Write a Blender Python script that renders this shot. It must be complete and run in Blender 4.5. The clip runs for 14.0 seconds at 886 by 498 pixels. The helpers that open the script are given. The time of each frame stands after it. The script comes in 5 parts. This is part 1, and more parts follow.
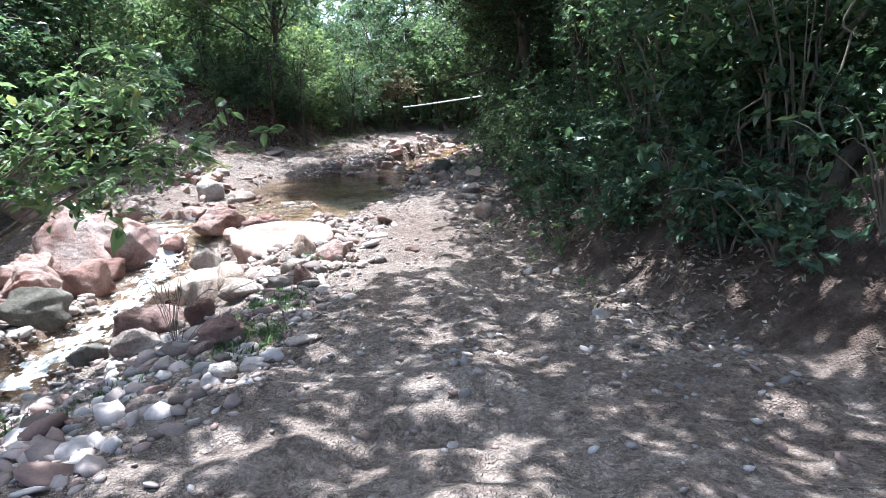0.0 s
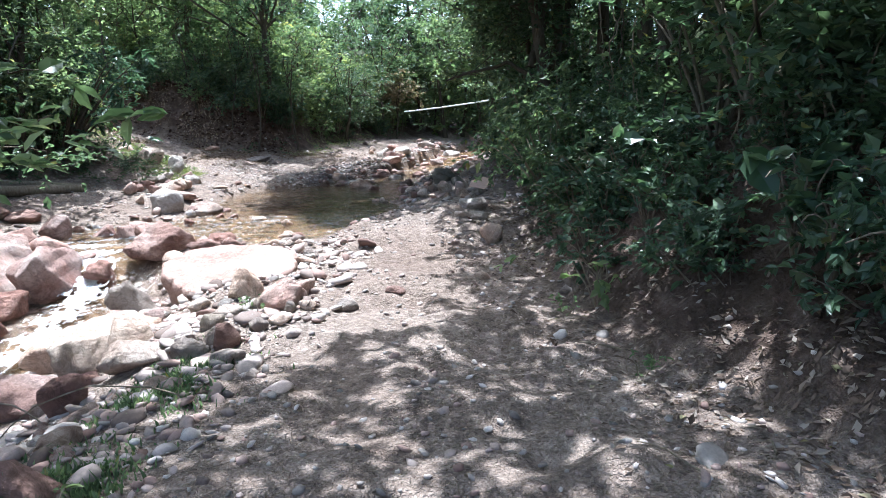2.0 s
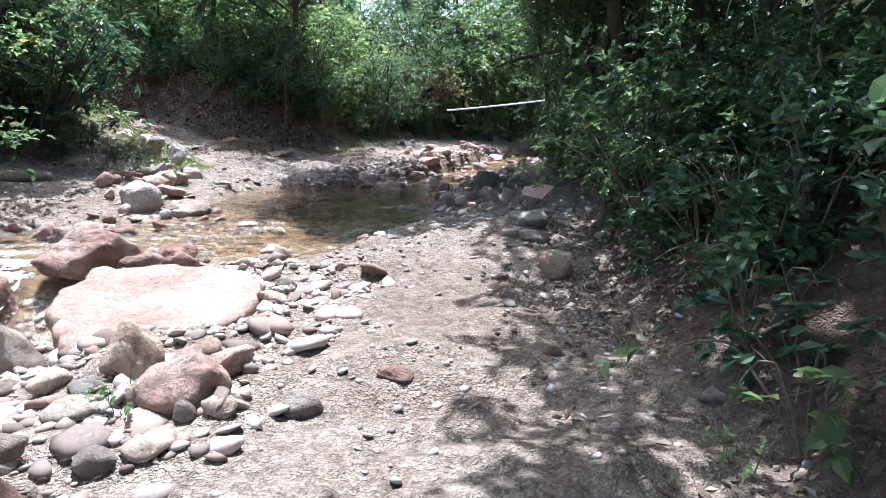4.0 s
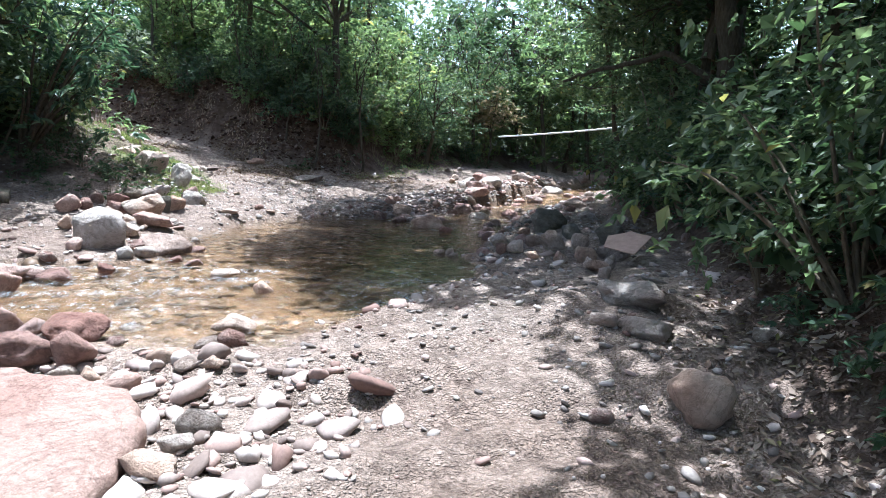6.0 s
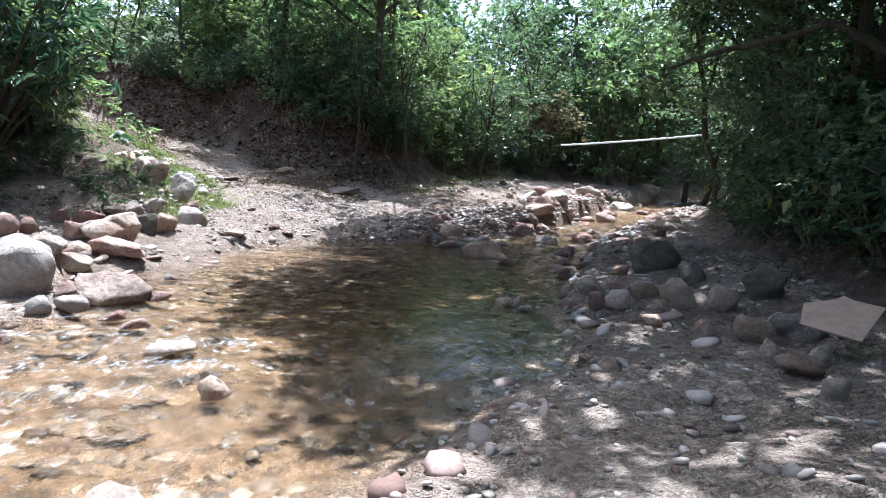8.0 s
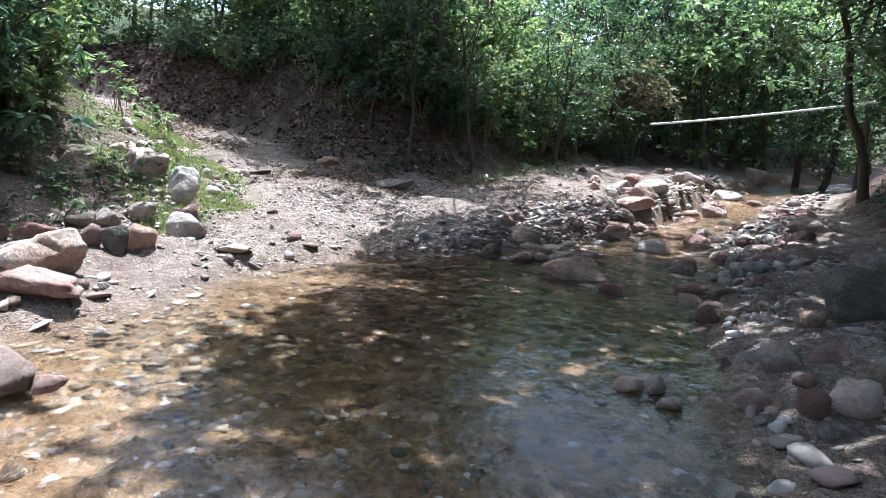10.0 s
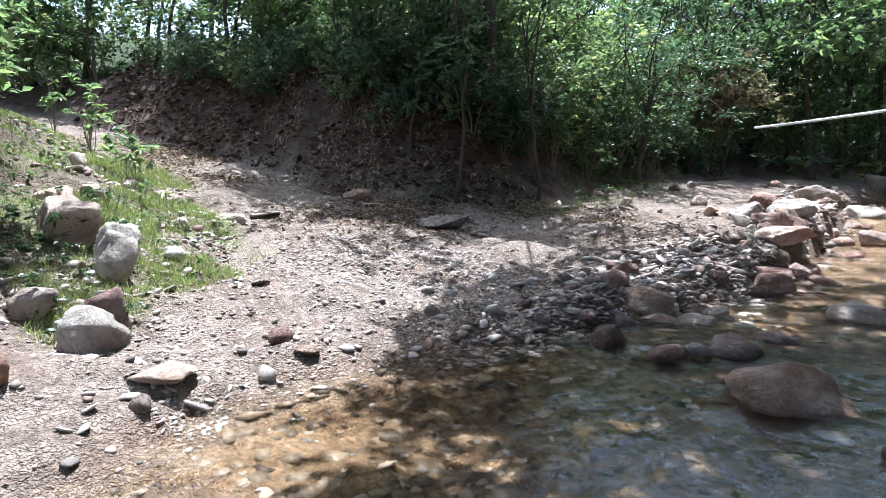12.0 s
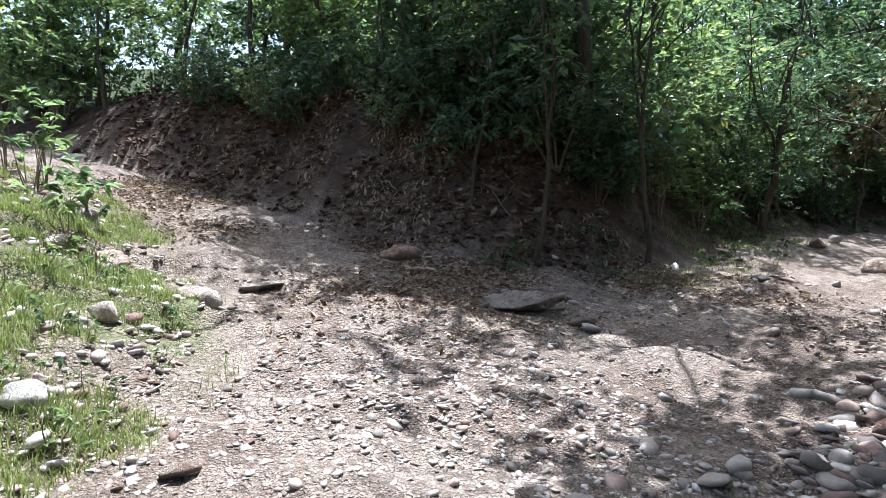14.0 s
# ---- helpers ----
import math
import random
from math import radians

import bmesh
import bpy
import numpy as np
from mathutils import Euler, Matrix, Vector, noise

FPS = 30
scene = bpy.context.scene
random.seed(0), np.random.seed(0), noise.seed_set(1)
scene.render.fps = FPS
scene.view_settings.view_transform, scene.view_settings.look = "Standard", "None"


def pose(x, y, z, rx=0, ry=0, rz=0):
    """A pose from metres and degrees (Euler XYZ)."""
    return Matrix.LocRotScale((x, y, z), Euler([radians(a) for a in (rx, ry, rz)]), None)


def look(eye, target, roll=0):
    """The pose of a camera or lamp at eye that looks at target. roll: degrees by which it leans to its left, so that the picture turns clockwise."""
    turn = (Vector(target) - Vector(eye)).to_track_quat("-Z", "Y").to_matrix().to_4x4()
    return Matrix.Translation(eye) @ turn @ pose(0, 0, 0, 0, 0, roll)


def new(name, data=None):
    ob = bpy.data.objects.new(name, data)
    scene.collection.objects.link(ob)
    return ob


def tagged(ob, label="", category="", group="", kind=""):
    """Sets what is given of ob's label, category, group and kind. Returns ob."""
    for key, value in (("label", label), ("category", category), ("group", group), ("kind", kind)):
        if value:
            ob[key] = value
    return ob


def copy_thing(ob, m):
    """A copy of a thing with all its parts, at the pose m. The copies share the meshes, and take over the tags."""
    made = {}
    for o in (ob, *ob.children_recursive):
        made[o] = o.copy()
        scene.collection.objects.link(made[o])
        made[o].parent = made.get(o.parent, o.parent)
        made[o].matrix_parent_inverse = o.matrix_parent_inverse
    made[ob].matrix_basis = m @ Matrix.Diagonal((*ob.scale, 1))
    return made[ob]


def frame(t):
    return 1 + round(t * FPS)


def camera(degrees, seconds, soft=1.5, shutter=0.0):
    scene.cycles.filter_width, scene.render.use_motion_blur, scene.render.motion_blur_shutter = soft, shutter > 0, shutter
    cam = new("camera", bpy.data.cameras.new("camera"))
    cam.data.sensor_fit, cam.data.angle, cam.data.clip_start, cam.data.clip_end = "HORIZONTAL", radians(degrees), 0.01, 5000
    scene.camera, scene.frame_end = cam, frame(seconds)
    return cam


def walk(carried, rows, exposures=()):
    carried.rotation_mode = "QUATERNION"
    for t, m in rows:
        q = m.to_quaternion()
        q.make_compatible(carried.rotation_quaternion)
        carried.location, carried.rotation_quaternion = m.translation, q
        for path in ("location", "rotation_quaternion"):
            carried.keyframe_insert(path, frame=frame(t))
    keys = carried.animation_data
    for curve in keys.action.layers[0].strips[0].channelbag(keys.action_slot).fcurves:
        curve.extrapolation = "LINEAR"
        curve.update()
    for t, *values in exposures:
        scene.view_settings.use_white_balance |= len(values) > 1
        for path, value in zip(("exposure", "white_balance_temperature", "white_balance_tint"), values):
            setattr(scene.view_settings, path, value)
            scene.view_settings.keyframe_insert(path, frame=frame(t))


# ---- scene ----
cam = camera(73.0, 14.0, 0.8)
PATH = [
    (0, (0.431, -0.706, 1.712), (0.345, 1.243, 1.271), -1.3),
    (0.5, (0.48, -0.044, 1.68), (0.396, 1.905, 1.241), -1.2),
    (1, (0.442, 0.652, 1.619), (0.362, 2.602, 1.184), -0.8),
    (1.5, (0.493, 1.384, 1.574), (0.407, 3.337, 1.15), -0.8),
    (2, (0.427, 2.224, 1.501), (0.329, 4.178, 1.088), -0.6),
    (2.5, (0.342, 3.169, 1.417), (0.23, 5.125, 1.014), -0.4),
    (2.7, (0.266, 3.562, 1.374), (0.148, 5.518, 0.971), 0.2),
    (4.8, (0.17, 6.956, 1.057), (-0.121, 8.9, 0.691), 1.2),
    (5, (0.099, 7.275, 1.06), (-0.204, 9.22, 0.703), 1.2),
    (5.5, (-0.139, 8.118, 1.044), (-0.472, 10.061, 0.708), 2.9),
    (6, (-0.26, 9.032, 1.021), (-0.64, 10.972, 0.715), 3.2),
    (6.5, (-0.515, 9.901, 1.031), (-0.942, 11.835, 0.752), 2.7),
    (7, (-0.653, 10.679, 1.029), (-1.129, 12.603, 0.762), 1.4),
    (7.5, (-0.929, 11.442, 1.047), (-1.43, 13.36, 0.782), 2.2),
    (8, (-1.192, 12.259, 0.994), (-1.727, 14.165, 0.712), 3.7),
    (8.2, (-1.256, 12.485, 1.025), (-1.806, 14.385, 0.729), 4.1),
    (10.3, (-2.438, 15.849, 0.996), (-3.206, 17.665, 0.659), 1.8),
    (10.5, (-2.613, 16.182, 1.009), (-3.399, 17.991, 0.68), 1.4),
    (11, (-3.131, 17.09, 1.005), (-3.96, 18.882, 0.69), 1.3),
    (11.5, (-3.633, 17.964, 0.999), (-4.496, 19.745, 0.716), 1.3),
    (12, (-4.026, 18.868, 1.039), (-4.919, 20.636, 0.765), -0.4),
    (12.5, (-4.556, 19.689, 1.047), (-5.489, 21.439, 0.79), -1.2),
    (13, (-5.117, 20.477, 1.077), (-6.085, 22.212, 0.846), 0.0),
    (13.5, (-5.593, 21.252, 1.109), (-6.595, 22.972, 0.913), 0.1),
    (14, (-6.12, 22.086, 1.196), (-7.162, 23.787, 1.049), 0.3),
]
walk(cam, [(t, look(eye, target, roll)) for t, eye, target, roll in PATH], [(0, 1.55, 5350, 7), (10, 1.5, 5350, 7), (12.5, 1.48, 5450, 7), (14, 1.38, 5500, 7)])

# ---- world, sun ----
world = bpy.data.worlds.new("sky")
scene.world = world
world.use_nodes = True
SUN_EL, SUN_AZ = radians(73), radians(-25)   # azimuth from +y towards +x
wn = world.node_tree
sky = wn.nodes.new("ShaderNodeTexSky")
sky.sky_type = "NISHITA"
sky.sun_disc = False
sky.sun_elevation, sky.sun_rotation = SUN_EL, SUN_AZ
sky.dust_density, sky.air_density, sky.ozone_density = 4.5, 1.1, 0.4
wn.nodes["Background"].inputs[1].default_value = 0.15
wn.links.new(sky.outputs[0], wn.nodes["Background"].inputs[0])
sun = new("sun", bpy.data.lights.new("sun", "SUN"))
sun.data.energy, sun.data.angle, sun.data.color = 5.0, radians(0.53), (1.0, 0.97, 0.925)
sun_way = Vector((math.sin(SUN_AZ) * math.cos(SUN_EL), math.cos(SUN_AZ) * math.cos(SUN_EL), math.sin(SUN_EL)))
sun.matrix_world = look(sun_way * 60, (0, 0, 0))

rng = np.random.default_rng(7)


# ---- materials ----
def mat_base(name, rough=0.8, spec=0.3):
    m = bpy.data.materials.new(name)
    m.use_nodes = True
    nt = m.node_tree
    b = nt.nodes["Principled BSDF"]
    b.inputs["Roughness"].default_value = rough
    b.inputs["Specular IOR Level"].default_value = spec
    return m, nt, b


def node(nt, kind, **kw):
    n = nt.nodes.new("ShaderNode" + kind)
    for k, v in kw.items():
        n.inputs[k.replace("_", " ")].default_value = v
    return n


def ramp(nt, src, stops):
    r = nt.nodes.new("ShaderNodeValToRGB")
    els = r.color_ramp.elements
    while len(els) < len(stops):
        els.new(0.5)
    for e, (p, c) in zip(els, stops):
        e.position, e.color = p, (*c, 1) if len(c) == 3 else c
    nt.links.new(src, r.inputs[0])
    return r.outputs[0]


def mix(nt, fac, a, b, mode="MIX"):
    n = nt.nodes.new("ShaderNodeMix")
    n.data_type, n.blend_type = "RGBA", mode
    for sock, v in ((n.inputs[0], fac), (n.inputs[6], a), (n.inputs[7], b)):
        if isinstance(v, (int, float)):
            sock.default_value = v
        elif isinstance(v, tuple):
            sock.default_value = (*v, 1)
        else:
            nt.links.new(v, sock)
    return n.outputs[2]


def noise_tex(nt, scale, detail=5, rough=0.6, coord=None, out="Fac"):
    n = node(nt, "TexNoise", Scale=scale, Detail=detail, Roughness=rough)
    if coord is not None:
        nt.links.new(coord, n.inputs["Vector"])
    return n.outputs[out]


def bump(nt, b, height, strength, dist):
    n = node(nt, "Bump", Strength=strength, Distance=dist)
    nt.links.new(height, n.inputs["Height"])
    nt.links.new(n.outputs[0], b.inputs["Normal"])
    return n


def rock_mat(name, ca, cb, cc, rough=0.75):
    """Stone with blotches, veins, grain and a slightly different tone for every stone."""
    m, nt, b = mat_base(name, rough, 0.35)
    co = nt.nodes.new("ShaderNodeTexCoord").outputs["Object"]
    info = nt.nodes.new("ShaderNodeObjectInfo")
    add = nt.nodes.new("ShaderNodeVectorMath")
    add.operation = "MULTIPLY_ADD"
    nt.links.new(info.outputs["Random"], add.inputs[0])
    add.inputs[1].default_value = (17, 23, 31)
    nt.links.new(co, add.inputs[2])
    v = add.outputs[0]
    big = noise_tex(nt, 1.6, 4, 0.55, v)
    fine = noise_tex(nt, 22, 6, 0.7, v)
    col = ramp(nt, big, [(0.32, ca), (0.52, cb), (0.70, cc)])
    col = mix(nt, 0.55, col, ramp(nt, fine, [(0.25, (0.42, 0.40, 0.38)), (0.75, (1.25, 1.22, 1.18))]), "MULTIPLY")
    tone = ramp(nt, info.outputs["Random"], [(0.0, (0.72, 0.70, 0.70)), (0.5, (1.0, 0.98, 0.95)), (1.0, (1.15, 1.0, 0.92))])
    col = mix(nt, 0.8, col, tone, "MULTIPLY")
    nt.links.new(col, b.inputs["Base Color"])
    mid = noise_tex(nt, 5, 9, 0.72, v)
    bump(nt, b, mid, 1.0, 0.14)
    crack = node(nt, "TexNoise", Scale=2.3, Detail=9, Roughness=0.7, Distortion=1.4)
    nt.links.new(v, crack.inputs["Vector"])
    seam = ramp(nt, crack.outputs["Fac"], [(0.455, (1, 1, 1)), (0.49, (0.35, 0.3, 0.27)), (0.525, (1, 1, 1))])
    nt.links.new(mix(nt, 0.45, col, seam, "MULTIPLY"), b.inputs["Base Color"])
    return m


def leaf_mat(name, dark, mid, light, trans=0.35, rough=0.5):
    m, nt, b = mat_base(name, rough, 0.4)
    geo = nt.nodes.new("ShaderNodeNewGeometry")
    info = nt.nodes.new("ShaderNodeObjectInfo")
    col = ramp(nt, geo.outputs["Random Per Island"], [(0.0, dark), (0.55, mid), (0.95, light), (1.0, (0.26, 0.22, 0.08))])
    tone = ramp(nt, info.outputs["Random"], [(0.0, (0.75, 0.82, 0.8)), (1.0, (1.2, 1.12, 0.95))])
    col = mix(nt, 1.0, col, tone, "MULTIPLY")
    nt.links.new(col, b.inputs["Base Color"])
    tr = nt.nodes.new("ShaderNodeBsdfTranslucent")
    nt.links.new(mix(nt, 1.0, col, (1.28, 1.42, 1.0), "MULTIPLY"), tr.inputs[0])
    mx = nt.nodes.new("ShaderNodeMixShader")
    mx.inputs[0].default_value = trans
    nt.links.new(b.outputs[0], mx.inputs[1])
    nt.links.new(tr.outputs[0], mx.inputs[2])
    nt.links.new(mx.outputs[0], nt.nodes["Material Output"].inputs[0])
    return m


def bark_mat(name, ca, cb):
    m, nt, b = mat_base(name, 0.9, 0.15)
    tc = nt.nodes.new("ShaderNodeTexCoord")
    mp = nt.nodes.new("ShaderNodeMapping")
    mp.inputs["Scale"].default_value = (9, 9, 2)
    nt.links.new(tc.outputs["Object"], mp.inputs[0])
    n1 = noise_tex(nt, 2.5, 8, 0.7, mp.outputs[0])
    n2 = noise_tex(nt, 0.8, 3, 0.6, tc.outputs["Object"])
    col = mix(nt, 0.5, ramp(nt, n1, [(0.3, ca), (0.7, cb)]), ramp(nt, n2, [(0.3, (0.6, 0.62, 0.58)), (0.7, (1.3, 1.3, 1.2))]), "MULTIPLY")
    nt.links.new(col, b.inputs["Base Color"])
    bump(nt, b, n1, 0.8, 0.05)
    return m


M_PINK = rock_mat("pink_sandstone", (0.36, 0.20, 0.165), (0.54, 0.40, 0.355), (0.66, 0.56, 0.52))
M_RED = rock_mat("red_brown_stone", (0.205, 0.115, 0.095), (0.365, 0.235, 0.20), (0.51, 0.385, 0.345))
M_TAN = rock_mat("tan_stone", (0.32, 0.205, 0.15), (0.57, 0.45, 0.37), (0.70, 0.62, 0.55))
M_GREY = rock_mat("grey_stone", (0.20, 0.155, 0.13), (0.44, 0.375, 0.335), (0.62, 0.565, 0.52))
M_MOSS = rock_mat("mossy_stone", (0.12, 0.112, 0.085), (0.215, 0.20, 0.17), (0.33, 0.305, 0.265), 0.85)
M_PALE = rock_mat("pale_stone", (0.38, 0.32, 0.28), (0.60, 0.555, 0.51), (0.74, 0.71, 0.67))
M_SLAB = rock_mat("pale_pink_slab", (0.34, 0.235, 0.205), (0.43, 0.325, 0.29), (0.50, 0.405, 0.365))
ROCKS = {"pink": M_PINK, "red": M_RED, "tan": M_TAN, "grey": M_GREY, "moss": M_MOSS, "pale": M_PALE}

L_TREE = leaf_mat("tree_leaf", (0.062, 0.095, 0.062), (0.122, 0.168, 0.105), (0.20, 0.255, 0.17), 0.54, 0.38)
L_DARK = leaf_mat("dark_leaf", (0.038, 0.062, 0.035), (0.072, 0.112, 0.06), (0.138, 0.18, 0.104), 0.40, 0.36)
L_LIGHT = leaf_mat("light_leaf", (0.10, 0.14, 0.075), (0.18, 0.232, 0.125), (0.28, 0.325, 0.195), 0.57, 0.40)
L_BLUE = leaf_mat("bluish_leaf", (0.04, 0.075, 0.047), (0.08, 0.13, 0.082), (0.145, 0.205, 0.138), 0.36, 0.34)
L_GRASS = leaf_mat("grass_blade", (0.12, 0.16, 0.06), (0.23, 0.27, 0.11), (0.38, 0.39, 0.21), 0.35, 0.6)
L_BLOOM = leaf_mat("faded_bloom", (0.10, 0.13, 0.06), (0.30, 0.25, 0.17), (0.48, 0.38, 0.30), 0.2, 0.7)
L_LITTER = leaf_mat("dead_leaf", (0.09, 0.055, 0.04), (0.22, 0.14, 0.105), (0.42, 0.32, 0.27), 0.1, 0.8)
M_BARK = bark_mat("bark", (0.045, 0.035, 0.025), (0.14, 0.115, 0.09))
M_TWIG = bark_mat("twig_bark", (0.14, 0.11, 0.08), (0.32, 0.27, 0.21))


def ground_mat():
    """Gravelly earth; the sheet's own masks say where it is bank soil, stream bed or grassy."""
    m, nt, b = mat_base("earth_and_gravel", 0.9, 0.2)
    geo = nt.nodes.new("ShaderNodeNewGeometry")
    pos = geo.outputs["Position"]
    big = noise_tex(nt, 0.45, 5, 0.6, pos)
    mid = noise_tex(nt, 3.0, 6, 0.65, pos)
    vor = node(nt, "TexVoronoi", Scale=13.0, Randomness=1.0)
    nt.links.new(pos, vor.inputs["Vector"])
    vor2 = node(nt, "TexVoronoi", Scale=36.0, Randomness=1.0)
    nt.links.new(pos, vor2.inputs["Vector"])
    road = ramp(nt, big, [(0.35, (0.43, 0.35, 0.30)), (0.5, (0.56, 0.475, 0.415)), (0.68, (0.65, 0.575, 0.51))])
    grit = mix(nt, 0.5, vor.outputs["Color"], vor2.outputs["Color"])
    sep = nt.nodes.new("ShaderNodeSeparateColor")
    nt.links.new(grit, sep.inputs[0])
    road = mix(nt, 0.75, road, ramp(nt, sep.outputs[0], [(0.15, (0.42, 0.39, 0.37)), (0.5, (0.95, 0.93, 0.9)), (0.85, (1.5, 1.46, 1.4))]), "MULTIPLY")
    road = mix(nt, 0.6, road, ramp(nt, mid, [(0.3, (0.65, 0.6, 0.58)), (0.7, (1.2, 1.2, 1.2))]), "MULTIPLY")

    # bedded stones with earth between them, two sizes
    gaps = []
    for scale, reach in ((15.0, 0.30), (34.0, 0.35)):
        e = node(nt, "TexVoronoi", Scale=scale, Randomness=1.0)
        e.feature = "DISTANCE_TO_EDGE"
        warp = nt.nodes.new("ShaderNodeVectorMath")
        warp.operation = "MULTIPLY_ADD"
        nt.links.new(noise_tex(nt, scale * 0.7, 2, 0.5, pos, "Color"), warp.inputs[0])
        warp.inputs[1].default_value = (1.6 / scale,) * 3
        nt.links.new(pos, warp.inputs[2])
        nt.links.new(warp.outputs[0], e.inputs["Vector"])
        gaps.append((e.outputs["Distance"], reach))
    bedded = mix(nt, 0.5, ramp(nt, gaps[0][0], [(0.0, (0, 0, 0)), (gaps[0][1], (1, 1, 1))]), ramp(nt, gaps[1][0], [(0.0, (0, 0, 0)), (gaps[1][1], (1, 1, 1))]))
    road = mix(nt, ramp(nt, noise_tex(nt, 1.3, 4, 0.6, pos), [(0.35, (0.3, 0.3, 0.3)), (0.6, (0.95, 0.95, 0.95))]), road,
               mix(nt, 1.0, road, ramp(nt, bedded, [(0.0, (0.66, 0.62, 0.58)), (0.45, (0.94, 0.93, 0.92)), (1.0, (1.16, 1.16, 1.16))]), "MULTIPLY"))

    def mask(name):
        a = nt.nodes.new("ShaderNodeAttribute")
        a.attribute_name = name
        return a.outputs["Fac"]

    soil = ramp(nt, mid, [(0.3, (0.05, 0.031, 0.023)), (0.5, (0.105, 0.07, 0.053)), (0.7, (0.20, 0.145, 0.115))])
    col = mix(nt, mask("soil"), road, soil)
    turf = ramp(nt, noise_tex(nt, 9, 6, 0.7, pos), [(0.35, (0.09, 0.105, 0.045)), (0.5, (0.18, 0.20, 0.085)), (0.68, (0.34, 0.29, 0.20))])
    col = mix(nt, mask("turf"), col, turf)
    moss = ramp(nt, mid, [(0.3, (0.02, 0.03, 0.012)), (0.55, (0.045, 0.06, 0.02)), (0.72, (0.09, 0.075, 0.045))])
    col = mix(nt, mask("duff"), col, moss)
    bed = ramp(nt, mid, [(0.3, (0.105, 0.062, 0.034)), (0.5, (0.22, 0.138, 0.078)), (0.72, (0.36, 0.245, 0.155))])
    bed = mix(nt, 0.6, bed, ramp(nt, sep.outputs[1], [(0.2, (0.5, 0.48, 0.42)), (0.8, (1.3, 1.25, 1.2))]), "MULTIPLY")
    col = mix(nt, mask("bed"), col, bed)
    nt.links.new(col, b.inputs["Base Color"])
    h = mix(nt, 0.45, mix(nt, 0.6, vor.outputs["Distance"], vor2.outputs["Distance"]), noise_tex(nt, 14, 8, 0.75, pos))
    lumps = mix(nt, mask("soil"), h, noise_tex(nt, 4.5, 9, 0.8, pos))
    bump(nt, b, mix(nt, 0.4, mix(nt, 0.5, h, lumps), bedded), 1.0, 0.09)
    return m


def water_mat(name, rip, strength):
    m, nt, b = mat_base(name, 0.03, 0.5)
    b.inputs["Base Color"].default_value = (0.90, 0.90, 0.84, 1)
    b.inputs["Transmission Weight"].default_value = 1.0
    b.inputs["IOR"].default_value = 1.333
    pos = nt.nodes.new("ShaderNodeNewGeometry").outputs["Position"]
    mp = nt.nodes.new("ShaderNodeMapping")
    mp.inputs["Scale"].default_value = (1.0, 0.6, 1.0)
    mp.inputs["Rotation"].default_value = (0, 0, 0.5)
    nt.links.new(pos, mp.inputs[0])
    n1 = noise_tex(nt, rip, 4, 0.6, mp.outputs[0])
    bp = bump(nt, b, n1, strength, 0.05)
    a = nt.nodes.new("ShaderNodeAttribute")
    a.attribute_name = "fast"
    k = nt.nodes.new("ShaderNodeMath")
    k.operation = "MULTIPLY_ADD"
    nt.links.new(a.outputs["Fac"], k.inputs[0])
    k.inputs[1].default_value, k.inputs[2].default_value = 1.1, strength
    nt.links.new(k.outputs[0], bp.inputs["Strength"])
    return m


M_GROUND = ground_mat()
M_WATER = water_mat("clear_water", 6.0, 0.34)
m, nt, b = mat_base("white_water", 0.3, 0.5)
b.inputs["Base Color"].default_value = (0.80, 0.83, 0.85, 1)
mp = nt.nodes.new("ShaderNodeMapping")
mp.inputs["Scale"].default_value = (2.2, 0.7, 1.0)
nt.links.new(nt.nodes.new("ShaderNodeNewGeometry").outputs["Position"], mp.inputs[0])
froth = noise_tex(nt, 20, 7, 0.78, mp.outputs[0])
bump(nt, b, froth, 1.0, 0.05)
clear, blend = nt.nodes.new("ShaderNodeBsdfTransparent"), nt.nodes.new("ShaderNodeMixShader")
nt.links.new(ramp(nt, froth, [(0.46, (0, 0, 0)), (0.68, (0.92, 0.92, 0.92))]), blend.inputs[0])
nt.links.new(clear.outputs[0], blend.inputs[1])
nt.links.new(b.outputs[0], blend.inputs[2])
nt.links.new(blend.outputs[0], nt.nodes["Material Output"].inputs[0])
M_FOAM = m
M_FALL = m.copy()
M_FALL.name = "tumbling_water"
for n in M_FALL.node_tree.nodes:
    if n.type == "VALTORGB":
        n.color_ramp.elements[0].position, n.color_ramp.elements[1].position = 0.34, 0.52


# ---- mesh helpers ----
def mesh_np(name, verts, faces, mat, smooth=False):
    """A mesh from numpy arrays; faces all have the same number of corners."""
    me = bpy.data.meshes.new(name)
    verts, faces = np.asarray(verts, np.float32), np.asarray(faces, np.int32)
    k = faces.shape[1]
    me.vertices.add(len(verts))
    me.vertices.foreach_set("co", verts.ravel())
    me.loops.add(faces.size)
    me.loops.foreach_set("vertex_index", faces.ravel())
    me.polygons.add(len(faces))
    me.polygons.foreach_set("loop_start", np.arange(0, faces.size, k, dtype=np.int32))
    me.polygons.foreach_set("use_smooth", np.full(len(faces), smooth))
    me.update(calc_edges=True)
    me.materials.append(mat)
    return me


def child(name, me, parent, label=""):
    ob = new(name, me)
    ob.parent = parent
    return tagged(ob, label)


